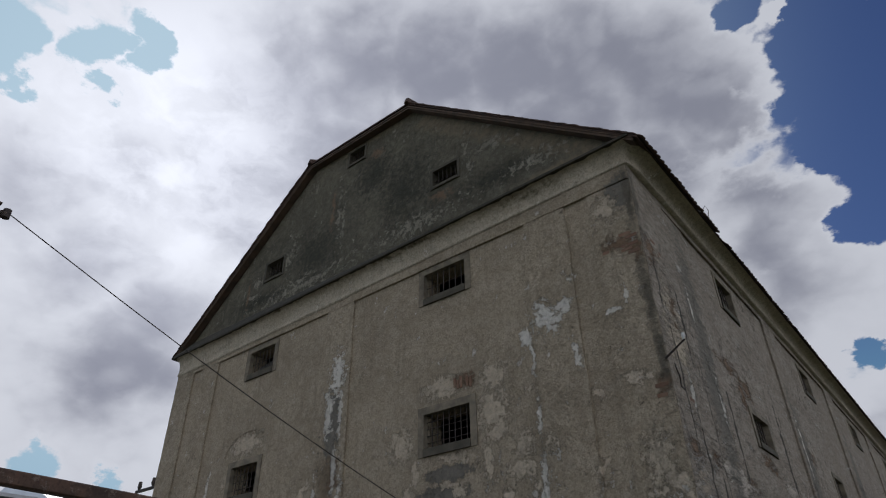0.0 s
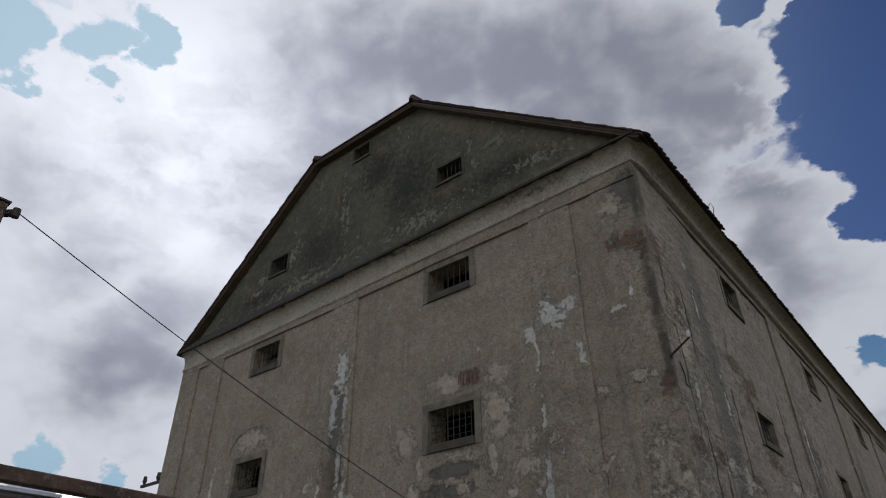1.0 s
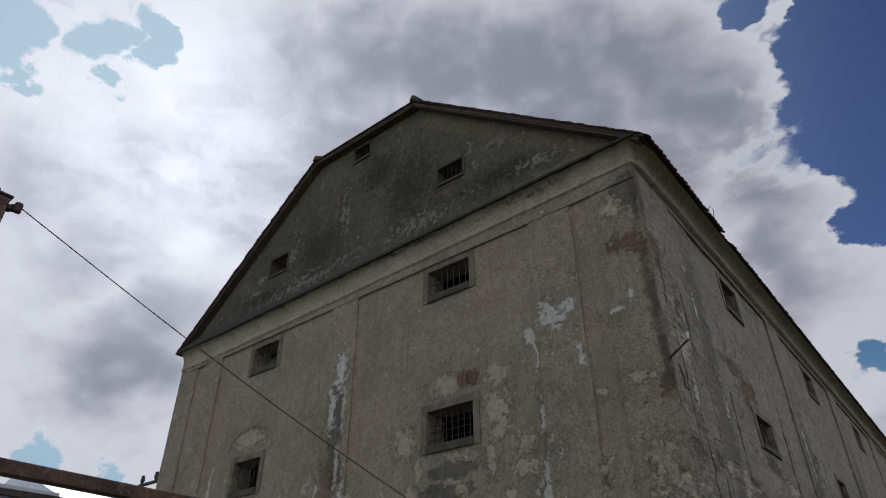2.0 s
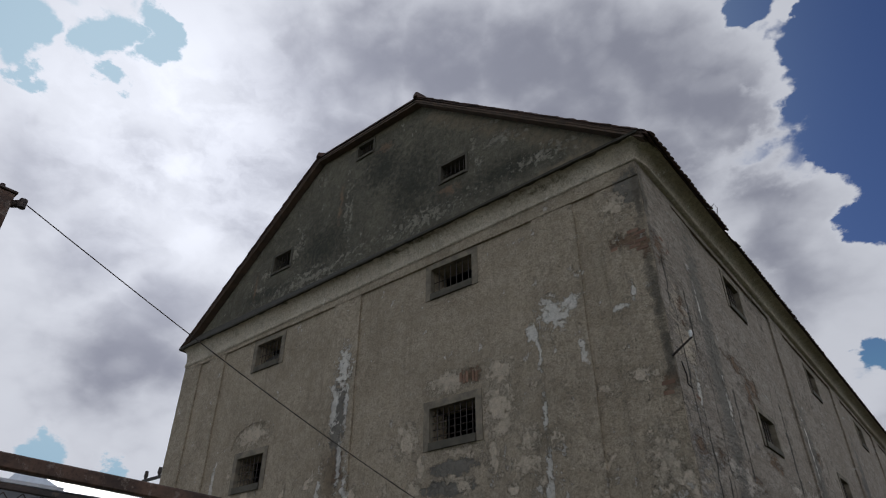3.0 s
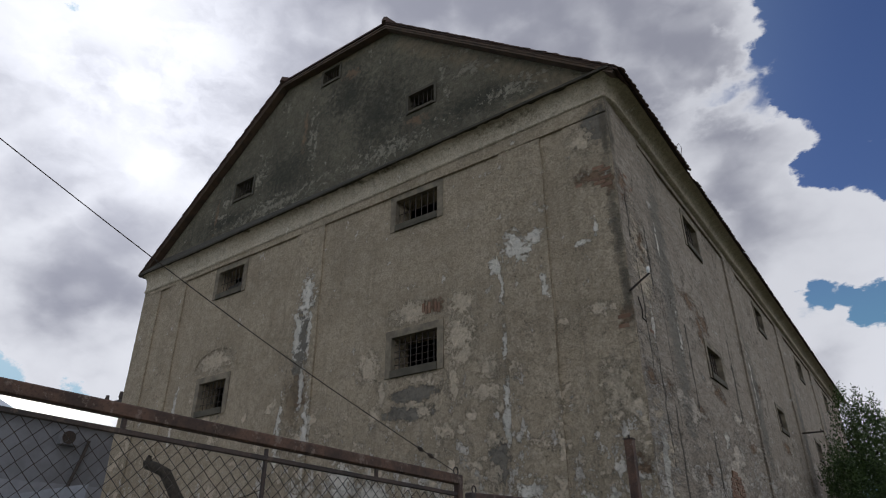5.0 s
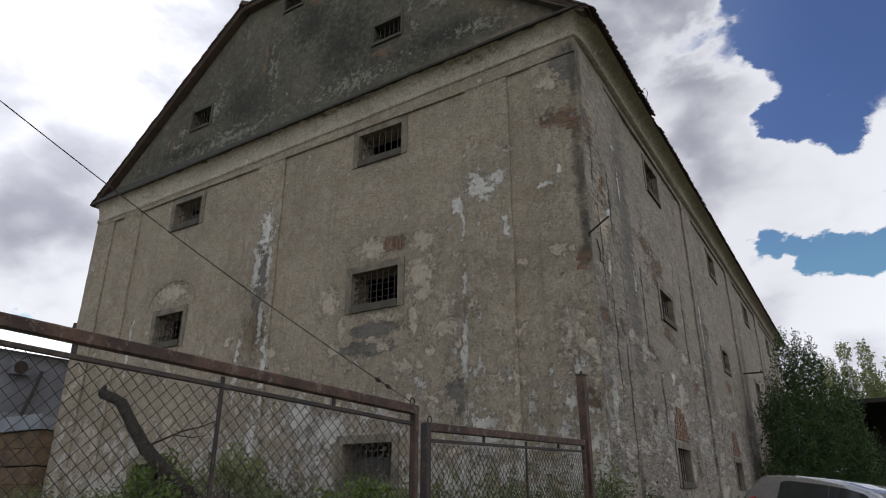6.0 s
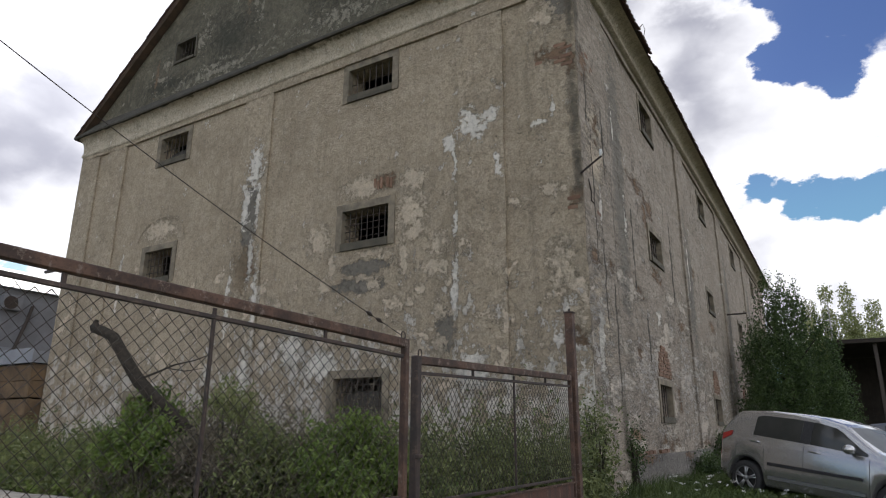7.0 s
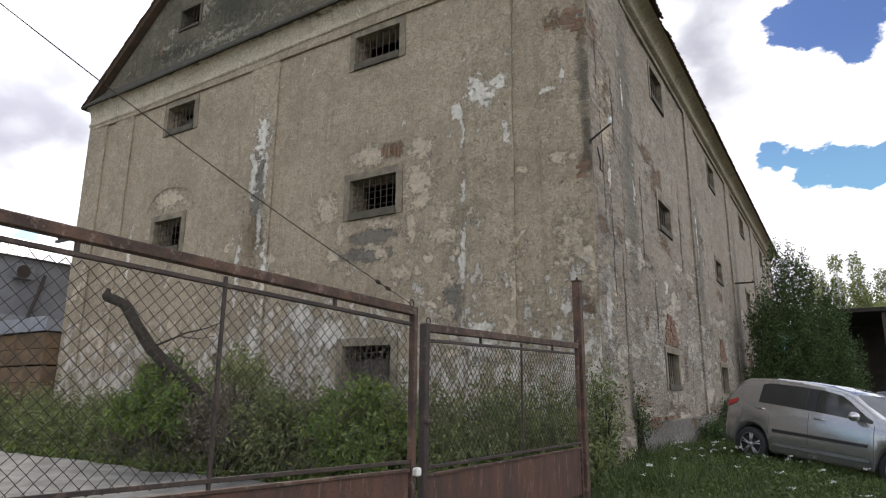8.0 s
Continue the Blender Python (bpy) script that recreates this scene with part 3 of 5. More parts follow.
def blades(base, height, rng, width=0.008, lean=0.35):
    """Grass blades and stalks: a tapering bent strip at each base point."""
    k = len(base)
    a = rng.uniform(0, 2 * math.pi, k)
    side = np.stack([np.cos(a), np.sin(a), np.zeros(k)], 1) * width
    tip = np.stack([rng.normal(size=k) * lean, rng.normal(size=k) * lean, np.ones(k)], 1) * height[:, None]
    mid = base + tip * np.array([0.35, 0.35, 0.6])
    v = np.stack([base - side, base + side, mid + side * 0.7, mid - side * 0.7, base + tip], 1).reshape(-1, 3)
    o = np.arange(k)[:, None] * 5
    faces = (o + np.array([[0, 1, 2, 3]])).tolist() + (o + np.array([[3, 2, 4]])).tolist()
    me = bpy.data.meshes.new("blades")
    me.from_pydata(v.tolist(), [], faces)
    return me


def coated(me, mat):
    me.materials.append(mat)
    return me

# ---- ground ----


def ground_z(x, y):
    """The yard and verge fall slightly from the building towards the lane."""
    z = 0.18 + 0.042 * max(-14.0, min(0.0, y)) + 0.03 * noise.noise(Vector((x * 0.35, y * 0.35, 0)))
    bank = math.exp(-((y - 3.0) / 5.0) ** 2) * max(0.0, min(1.0, x / 1.5))
    return z + bank * (0.08 - 0.11 * max(0.0, min(2.8, x - 1.9)))


def spread(reach, count, fine):
    """Grid lines that are close together near the middle and far apart at the horizon."""
    k = math.asinh(reach / fine)
    return [fine * math.sinh(k * (2 * i / count - 1)) for i in range(count + 1)]


xs, ys = spread(2500, 120, 12), spread(2500, 120, 12)
bm = bmesh.new()
grid = [[bm.verts.new((x - 2, y - 1, ground_z(x - 2, y - 1))) for x in xs] for y in ys]
for a, b in zip(grid, grid[1:]):
    for i in range(len(xs) - 1):
        bm.faces.new((a[i], a[i + 1], b[i + 1], b[i]))
ground = part("ground", bm, soil, None, smooth=True)
tagged(ground, "weedy earth and rough turf round the old granary", "ground", kind="structure")

bm = bmesh.new()
us, vs = cuts(-30.0, -0.2, 0.6), cuts(-13.0, -3.0, 0.6)


def apron_edge(x):
    return -3.42 + 0.045 * (x + 4.1) * -1 + 0.35 * noise.noise(Vector((x * 0.8, 0, 7)))


top_of = {}
for i, x in enumerate(us):
    for j, y in enumerate(vs):
        yy = min(y, apron_edge(x))
        top_of[i, j] = bm.verts.new((x, yy, ground_z(x, yy) + 0.03 + 0.012 * noise.noise(Vector((x, yy, 4)))))
for i in range(len(us) - 1):
    for j in range(len(vs) - 1):
        c = [top_of[i, j], top_of[i + 1, j], top_of[i + 1, j + 1], top_of[i, j + 1]]
        if len({tuple(round(k, 4) for k in v.co) for v in c}) == 4:
            bm.faces.new(c)
bmesh.ops.remove_doubles(bm, verts=bm.verts, dist=1e-4)
made = bmesh.ops.extrude_face_region(bm, geom=bm.faces[:])
bmesh.ops.translate(bm, vec=(0, 0, -0.15), verts=[g for g in made["geom"] if isinstance(g, bmesh.types.BMVert)])
tagged(part("concrete_yard", bm, concrete, None), "cracked pale concrete yard inside the gate", "pavement", kind="structure")

# ---- the granary ----
LENGTH, WIDE = 36.0, 16.36
granary = thing("granary", "old three-storey granary with flaking lime plaster and small barred windows", "building")


def on_front(u, z, d):
    return (u, -d, z)


def on_side(u, z, d):
    return (d, u, z)


def sunk(x, k):
    """The old wall head has settled towards its far end."""
    return k * max(-14.0, min(0.0, x))


def on_frieze(u, z, d):
    return (u, -d, z + 0.03 + sunk(u, 0.012))


def on_gable(u, z, d):
    return (u, -0.04 - d, z)


WIN_FRONT = [(-5.50, -4.23, 8.84, 9.53), (-5.50, -4.23, 5.22, 5.98), (-5.52, -4.26, 1.62, 2.33),
             (-12.44, -11.26, 8.70, 9.42), (-12.52, -11.34, 5.22, 6.01), (-12.5, -11.3, 1.45, 2.1)]
WIN_SIDE = [(y, y + w2, z, z + h2) for k in range(4) for y, w2, z, h2 in ((5.0 + 8.07 * k, 1.25, 8.85, .80), (4.95 + 8.07 * k, 1.25, 5.40, .66), (4.75 + 7.55 * k, 1.2, 1.62, .72))]
WIN_GABLE = [(-12.26, -11.40, 11.88, 12.50), (-8.62, -7.92, 14.76, 15.26), (-5.17, -4.32, 12.12, 12.66)]


def roofline(x):
    return min(15.44, 10.50 + 0.797 * (0.28 - x), 10.30 + 0.82 * (x + 16.50))


vent_hole = (-9.62, -9.42, 2.02, 2.30)
front_wall = part("front_wall", skin(on_front, -WIDE, 0.0, -0.5, 10.6, WIN_FRONT + [vent_hole], 0.4), plaster_front, granary)
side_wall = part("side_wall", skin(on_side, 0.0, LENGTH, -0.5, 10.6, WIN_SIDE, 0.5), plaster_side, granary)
gable_wall = part("gable_wall", skin(on_gable, -WIDE - .1, 0.1, 10.40, 15.6, WIN_GABLE, 0.4, top=roofline), plaster_gable, granary, "soot-dark stained gable plaster")
bm = bmesh.new()
box(bm, (-WIDE, 0.62, -0.5), (-WIDE + 0.6, LENGTH, 10.7))
part("rear_side_wall", bm, plaster_side, granary)
bm = bmesh.new()
box(bm, (-WIDE, LENGTH, -0.5), (0, LENGTH + .6, 10.4))
part("rear_wall", bm, plaster_side, granary)
part("rear_gable", skin(lambda u, z, d: (u, LENGTH + .55 + d, z), -WIDE, 0.0, 10.4, 16.9, (), 0.8, top=lambda x: min(10.4 + 0.79 * (0.0 - x), 10.4 + 0.79 * (x + WIDE))), plaster_side, granary)
for name, z in (("floor_deck", 3.55), ("loft_deck", 7.1), ("attic_deck", 10.4)):
    bm = bmesh.new()
    box(bm, (-WIDE + .62, .62, z), (-.62, LENGTH - .02, z + .15))
    part(name, bm, dark_inside, granary)

# lesenes: flat strips of plaster between the sunk fields
for u0, u1 in ((-0.92, 0.045), (-2.51, -1.48), (-8.98, -7.95), (-15.02, -14.10), (-16.47, -15.50)):
    part("lesene", skin(on_front, u0, u1, 0.88, 9.72, (), 0.22, 0.05, -0.02, 0.010, 0.018), plaster_front, granary)
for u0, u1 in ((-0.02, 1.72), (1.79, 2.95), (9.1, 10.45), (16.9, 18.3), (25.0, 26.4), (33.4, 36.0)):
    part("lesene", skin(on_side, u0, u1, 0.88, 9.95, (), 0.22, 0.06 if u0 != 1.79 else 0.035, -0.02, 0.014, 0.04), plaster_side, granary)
part("frieze", skin(on_frieze, -WIDE - 0.045, 0.045, 9.72, 10.14, (), 0.25, 0.062, -0.02, 0.01), plaster_front, granary)
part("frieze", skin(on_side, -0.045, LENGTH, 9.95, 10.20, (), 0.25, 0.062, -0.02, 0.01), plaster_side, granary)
part("plinth", skin(on_front, -WIDE - 0.08, 0.08, -0.5, 0.88, (), 0.3, 0.085, -0.02, 0.02), plaster_front, granary)
part("plinth", skin(on_side, -0.08, 1.72, -0.5, 0.88, (), 0.25, 0.10, -0.02, 0.025, 0.03), plaster_side, granary)
part("plinth", skin(on_side, 1.80, LENGTH, -0.5, 0.84, (), 0.3, 0.085, -0.02, 0.02), plaster_plinth, granary, "grey cement plinth")

# cornice: a hollow moulding that carries the eaves
profile = [(0.02, 10.155), (0.10, 10.16), (0.10, 10.20), (0.075, 10.215)]
profile += [(0.075 + 0.17 * (1 - math.cos(a * math.pi / 16)), 10.215 + 0.365 * math.sin(a * math.pi / 16)) for a in range(1, 9)]
profile += [(0.255, 10.58), (0.255, 10.62), (-0.1, 10.62)]
bm = bmesh.new()
stops = [(u, 0) for u in cuts(-WIDE, 0.0, 0.8)] + [(0.0, 0.3)] + [(0.0, v) for v in cuts(0.0, LENGTH, 0.9)[1:]]
rows = []
for x, y in stops:
    corner = (1.0, -1.0) if (x, y) == (0.0, 0) else ((0.0, -1.0) if y == 0 else (1.85, 0.0))
    drop = 0.64 if y > 0 else 1.0
    if (x, y) == (-WIDE, 0):
        corner = (-1.0, -1.0)
    sag = 0.012 * noise.noise(Vector((x * 0.6, y * 0.6, 2)))
    rows.append([bm.verts.new((x + corner[0] * d, y + corner[1] * d, 10.155 + (z - 10.155) * drop + sag + sunk(x, 0.019) + (sunk(x, 0.012) - 0.06) * max(0.0, 1 - k / 6))) for k, (d, z) in enumerate(profile)])
for a, b in zip(rows, rows[1:]):
    for i in range(len(profile) - 1):
        bm.faces.new((a[i], b[i], b[i + 1], a[i + 1]))
cornice = part("cornice", bm, plaster_cornice, granary, "hollow plaster cornice stained under the eaves", smooth=True)

# ledge of mortar and tile at the foot of the gable
bm = bmesh.new()
us = cuts(-WIDE - .32, 0.32, 0.15)
ledge = []
for u in us:
    e = 0.022 * noise.noise(Vector((u * 3, 0, 0))) + 0.022 * noise.noise(Vector((u * 9, 0, 4)))
    ledge.append([bm.verts.new(q) for q in ((u, 0.02, 10.60 + sunk(u, 0.019)), (u, -0.33 + e, 10.575 + e + sunk(u, 0.019)), (u, -0.33 + e, 10.635 + e + sunk(u, 0.019)), (u, -0.05, 10.80))])
for a, b in zip(ledge, ledge[1:]):
    for i in range(3):
        bm.faces.new((a[i], b[i], b[i + 1], a[i + 1]))
bm.faces.new(ledge[0]), bm.faces.new(ledge[-1])
part("gable_ledge", bm, ledge_shade, granary, "dark tiled ledge at the foot of the gable")

# roof: two slopes, clipped at the gable by a half hip
R_EAVE, L_EAVE, CENTRE = (0.50, 10.46), (-16.66, 10.32), -8.15
ridge_z = 10.62 + 0.797 * (0.28 - CENTRE)
hip_back = 2.2
V = [(R_EAVE[0], -0.30, R_EAVE[1]), (-5.93, -0.30, 15.60), (CENTRE, hip_back, ridge_z), (CENTRE, LENGTH + .7, ridge_z), (R_EAVE[0], LENGTH + .7, R_EAVE[1]),
     (L_EAVE[0], -0.30, L_EAVE[1]), (-10.30, -0.30, 15.60), (L_EAVE[0], LENGTH + .7, L_EAVE[1])]
bm = bmesh.new()
layer = [[bm.verts.new((x, y, z + dz)) for x, y, z in V] for dz in (-0.03, 0.02)]
for k, lv in enumerate(layer):
    for f in ((0, 1, 2, 3, 4), (5, 7, 3, 2, 6), (1, 6, 2)):
        bm.faces.new([lv[i] for i in f])
for a, b in ((0, 1), (1, 6), (6, 5), (5, 7), (7, 3), (3, 4), (4, 0)):
    bm.faces.new((layer[0][a], layer[0][b], layer[1][b], layer[1][a]))
roof = part("roof", bm, roof_tile, granary, "weathered brown clay tile roof with clipped gable")
for a, b in (((0.40, 10.48), (-5.93, 15.46)), ((-5.93, 15.46), (-10.30, 15.46)), ((-10.30, 15.46), (-16.56, 10.34))):
    bm = bmesh.new()
    beam(bm, (a[0], -0.16, a[1] - .035), (b[0], -0.16, b[1] - .02), 0.22, 0.06)
    beam(bm, (a[0], -0.275, a[1] + .03), (b[0], -0.275, b[1] + .03), 0.03, 0.05)
    part("bargeboard", bm, old_wood, granary)


def tile_mesh():
    """A beaver-tail clay tile, hanging from its top edge along -y."""
    bm = bmesh.new()
    rim = [(-0.095, 0.0), (0.095, 0.0), (0.095, -0.30), (0.06, -0.345), (0.0, -0.36), (-0.06, -0.345), (-0.095, -0.30)]
    lo = [bm.verts.new((x, y, -0.009)) for x, y in rim]
    hi = [bm.verts.new((x, y, 0.009)) for x, y in rim]
    bm.faces.new(lo[::-1]), bm.faces.new(hi)
    for i in range(len(rim)):
        bm.faces.new((lo[i], lo[(i + 1) % len(rim)], hi[(i + 1) % len(rim)], hi[i]))
    return link("tile", bm, roof_tile)


TILE = tile_mesh()
pitch = math.degrees(math.atan(0.797))

# ---- windows ----


def window(hole, place, parent_wall, bars_up, bars_across, board=0.0, frame_w=0.16, worn=0.0):
    """Stone surround, iron bars and, where it has one, a board behind the bars."""
    u0, u1, z0, z1 = hole
    bm = bmesh.new()
    f, p0, p1 = frame_w, -0.13, 0.024

    def slab(a0, a1, b0, b1, d1=p1):
        c = [place(u, z, d) for d in (p0, d1) for u, z in ((a0, b0), (a1, b0), (a1, b1), (a0, b1))]
        v = [bm.verts.new(q) for q in c]
        for k in ((0, 1, 2, 3), (7, 6, 5, 4), (0, 4, 5, 1), (1, 5, 6, 2), (2, 6, 7, 3), (3, 7, 4, 0)):
            bm.faces.new([v[i] for i in k])

    e = 0.004
    slab(u0 - f, u0 + e, z0 - f, z1 + f), slab(u1 - e, u1 + f, z0 - f, z1 + f)
    slab(u0 + e, u1 - e, z1 - e, z1 + f)
    trim = stone_trim if frame_w > 0.12 else dark_trim
    win = part("window", bm, trim, granary, "stone window surround with rusty iron bars")
    bm = bmesh.new()
    slab(u0 + e, u1 - e, z0 - f, z0 + e, p1 + 0.03)
    part("sill", bm, dark_trim, win, "darker weathered sill")
    for i in range(bars_up):
        u = u0 + (u1 - u0) * (i + 1) / (bars_up + 1)
        bm = bmesh.new()
        tube(bm, [place(u, z0 - .01, -0.085), place(u, z1 + .01, -0.085)], 0.012, 6)
        part("bar", bm, iron, win)
    for i in range(bars_across):
        z = z0 + (z1 - z0) * (i + 1) / (bars_across + 1)
        bm = bmesh.new()
        tube(bm, [place(u0 - .01, z, -0.10), place(u1 + .01, z, -0.10)], 0.010, 6)
        part("bar", bm, iron, win)
    if board:
        bm = bmesh.new()
        c = [place(u, z0 + (z1 - z0) * h, d) for d in (-0.40, -0.36) for u, h in ((u0 - .05, -.05), (u1 + .05, -.05), (u1 + .05, board - .04), (u0 + .45 * (u1 - u0), board + .05), (u0 - .05, board - .06))]
        v = [bm.verts.new(q) for q in c]
        bm.faces.new(v[:5]), bm.faces.new(v[5:])
        for i in range(5):
            bm.faces.new((v[i], v[(i + 1) % 5], v[5 + (i + 1) % 5], v[5 + i]))
        part("board", bm, dark_inside, win, "dull board behind the bars")
    return win


for k, h in enumerate(WIN_FRONT):
    window(h, on_front, front_wall, (6, 7, 8, 6, 6, 5)[k], (1, 4, 4, 1, 3, 2)[k], (0, 0, .6, .55, 0, 0)[k])
for h in WIN_SIDE:
    window(h, on_side, side_wall, 5, 2, 0, 0.125)
for h in WIN_GABLE:
    window(h, on_gable, gable_wall, 5, 1, 0.4, 0.07)

# ---- gates ----


def chain_link(bm, a, b, z_low, top_a, top_b, pitch_w=0.077, wire=0.0031):
    """Woven wire: each strand runs up in a zigzag and hooks into the next."""
    a, b = Vector(a), Vector(b)
    span = (b - a).length
    along = (b - a) / span
    out = along.cross(Vector((0, 0, 1))).normalized()
    c = pitch_w / 2
    rise = pitch_w * 0.53
    for k in range(int(span / c)):
        pts, j, z = [], 0, z_low
        sway = 0.004 * noise.noise(Vector((k * 0.21, 1, 2)))
        z_high = top_a + (top_b - top_a) * k * c / span
        while z <= z_high:
            q = a + along * min(span, k * c + (c if (j + k) % 2 else 0.0) + sway)
            bulge = 0.012 * noise.noise(Vector((q.y * 1.3, z * 1.7, 5)))
            pts.append(Vector((q.x, q.y, z + 0.006 * noise.noise(Vector((k * 0.3, z, 0))))) + out * (bulge + (0.003 if j % 2 else -0.003)))
            j, z = j + 1, z + rise
        tube(bm, pts, wire, 3, False)


def gate_leaf(name, label, a, b, z_a, z_b, foot, sheet, mids, ties, left_stile, right_stile):
    """A gate of steel tube from a to b (plan), with wire mesh above a sheet-iron foot."""
    g = thing(name, label, "gate", "two gate leaves")
    a, b = Vector((*a, 0)), Vector((*b, 0))

    def at(t, z_off=0.0):
        q = a.lerp(b, t)
        q.z = z_a + (z_b - z_a) * t + z_off
        return q

    def bar(n2, p0, p1, wd, ht, mat, lab=""):
        bm = bmesh.new()
        beam(bm, p0, p1, wd, ht)
        bmesh.ops.bevel(bm, geom=bm.edges[:], offset=min(wd, ht) * 0.12, segments=1, affect="EDGES")
        return part(n2, bm, mat, g, lab)

    bar("top_rail", at(0, -0.034), at(1, -0.034), 0.06, 0.068, rust, "flaking rust-brown top rail")
    bar("second_rail", at(0, -0.135), at(1, -0.135), 0.03, 0.026, rust_dark)
    bar("bottom_rail", at(0, sheet + .07 - z_a + 0), at(1, sheet + .07 - z_b), 0.03, 0.026, rust_dark)
    bar("stile", Vector((*at(0).xy, foot)), at(0), left_stile, left_stile, rust_dark)
    bar("stile", Vector((*at(1).xy, foot)), at(1), right_stile, right_stile, rust)
    for t in mids:
        bar("upright", Vector((*at(t).xy, sheet)), at(t, -0.08), 0.020, 0.020, rust_dark)
    for t in ties:
        bar("tie", at(t, -0.128), at(t, -0.06), 0.022, 0.022, rust_dark)
    bm = bmesh.new()
    beam(bm, Vector((*at(0.01).xy, (sheet + foot + .06) / 2)), Vector((*at(0.99).xy, (sheet + foot + .06) / 2)), 0.012, sheet - foot - .06)
    foot_sheet = part("foot_sheet", bm, rust_sheet, g, "rust-red sheet iron along the foot")
    bar("sheet_edge", Vector((*at(0.01).xy, sheet + .012)), Vector((*at(0.99).xy, sheet + .012)), 0.05, 0.02, rust)
    bm = bmesh.new()
    chain_link(bm, Vector((*at(0.012).xy, 0)), Vector((*at(0.985).xy, 0)), sheet + .05, z_a - .13, z_b - .13)
    part("wire_mesh", bm, iron, g, "rusting chain-link mesh", smooth=True)
    return g


A0, A1, B0, B1 = (0.02, -9.86), (0.65, -6.42), (0.59, -6.17), (0.57, -2.64)
gate_a = gate_leaf("gate_leaf", "rusty steel gate leaf with chain-link mesh, held by a stay wire", A0, A1, 2.185, 1.978, 0.10, 0.77, (0.545,), (0.31, 0.78), 0.07, 0.052)
gate_b = gate_leaf("gate_leaf", "rusty steel gate leaf with chain-link mesh, sagging slightly", B0, B1, 1.88, 1.98, 0.12, 0.70, (0.525,), (0.27, 0.77), 0.066, 0.045)


def post(label, x, y, size, foot, top):
    g = thing("gate_post", label, "post", "gate posts")
    bm = bmesh.new()
    box(bm, (x - size / 2, y - size / 2, foot), (x + size / 2, y + size / 2, top), 0.006)
    part("shaft", bm, rust, g)
    bm = bmesh.new()
    box(bm, (x - size / 2 - .008, y - size / 2 - .008, top), (x + size / 2 + .008, y + size / 2 + .008, top + .014), 0.003)
    part("cap", bm, rust_dark, g)
    bm = bmesh.new()
    tube(bm, [(x, y, top + .01), (x, y, top + .06)], [0.016, 0.012], 8)
    part("bolt", bm, rust_dark, g)
    return g


post_far = post("square rusty steel gate post beside the granary corner", 0.58, -2.56, 0.105, -0.2, 2.78)
post_near = post("tall rusty steel gate post that anchors the stay wire", 0.0, -9.95, 0.12, -0.6, 3.43)
bm = bmesh.new()
tube(bm, [(0.03, -9.89, 3.38), (0.08, -9.85, 3.38)], [0.02, 0.022], 8)
tube(bm, [(0.08, -9.85, 3.355), (0.08, -9.85, 3.405)], [0.02, 0.02], 8)
part("wire_eye", bm, rust_dark, post_near)

stay = thing("stay_wire", "thin dark stay wire from the tall post to the gate", "wire")
hook = Vector((0.65, -6.47, 2.0))
eye_at = Vector((0.085, -9.845, 3.385))
bm = bmesh.new()
line = [eye_at.lerp(hook, t / 24) - Vector((0, 0, 0.06 * math.sin(math.pi * t / 24))) for t in range(25)]
tube(bm, line, 0.0031, 5)
part("wire", bm, iron, stay)
for t in (21.6, 22.3):
    bm = bmesh.new()
    q = eye_at.lerp(hook, t / 24) - Vector((0, 0, 0.06 * math.sin(math.pi * t / 24)))
    dq = (hook - eye_at).normalized()
    tube(bm, [q - dq * .03, q, q + dq * .03], [0.007, 0.016, 0.007], 6)
    part("clamp", bm, iron, stay)

for leaf, q, way in ((gate_a, (0.65, -6.45, 2.003), 1), (gate_b, (0.59, -6.12, 1.905), 1)):
    bm = bmesh.new()
    tube(bm, [(q[0], q[1] + 0.028 * math.cos(a), q[2] + 0.028 * math.sin(a)) for a in [math.pi * k / 6 for k in range(13)]], 0.005, 5)
    part("lifting_ring", bm, rust_dark, leaf)
bm = bmesh.new()
box(bm, (0.66, -6.44, 0.74), (0.72, -6.38, 0.80), 0.01)
part("latch_plate", bm, white_paint, gate_a, "small white latch plate")
bm = bmesh.new()
box(bm, (0.61, -6.21, 1.10), (0.65, -6.14, 1.13), 0.006)
part("latch_plate", bm, rust_dark, gate_b)
for z in (0.75, 1.72):
    bm = bmesh.new()
    tube(bm, [(0.575, -2.62, z - 0.06), (0.575, -2.62, z + 0.06)], 0.022, 8)
    part("hinge", bm, rust_dark, gate_b)

# ---- ironwork and small things on the granary ----
bm = bmesh.new()
tube(bm, [(0.02, -0.05, 5.76), (0.10, -0.06, 5.80), (0.42, -0.06, 6.0)], [0.022, 0.02, 0.018], 7)
bracket = part("bracket", bm, iron, granary, "bent iron bracket at the wall corner")
bm = bmesh.new()
tube(bm, [(0.40, -0.06, 5.99), (0.41, -0.06, 6.06), (0.41, -0.06, 6.12)], [0.012, 0.035, 0.025], 8)
part("insulator", bm, white_paint, bracket, "white porcelain insulator")
bm = bmesh.new()
tube(bm, [(0.06, 0.25, 5.75), (0.09, 0.3, 5.5), (0.07, 0.32, 5.35), (0.12, 0.36, 5.28)], 0.012, 6)
part("loose_cable", bm, iron, granary)
bm = bmesh.new()
tube(bm, [(0.0, 17.2, 5.82), (0.78, 17.2, 5.82)], 0.035, 6)
tube(bm, [(0.70, 17.2, 5.80), (0.70, 17.2, 5.92)], 0.02, 6)
part("bracket", bm, iron, granary)
bm = bmesh.new()
tube(bm, [(0.42, 3.4, 10.5), (0.62, 3.42, 10.72), (0.66, 3.45, 10.58), (0.6, 3.5, 10.42)], 0.009, 5)
part("loose_wire", bm, iron, granary)
bm = bmesh.new()
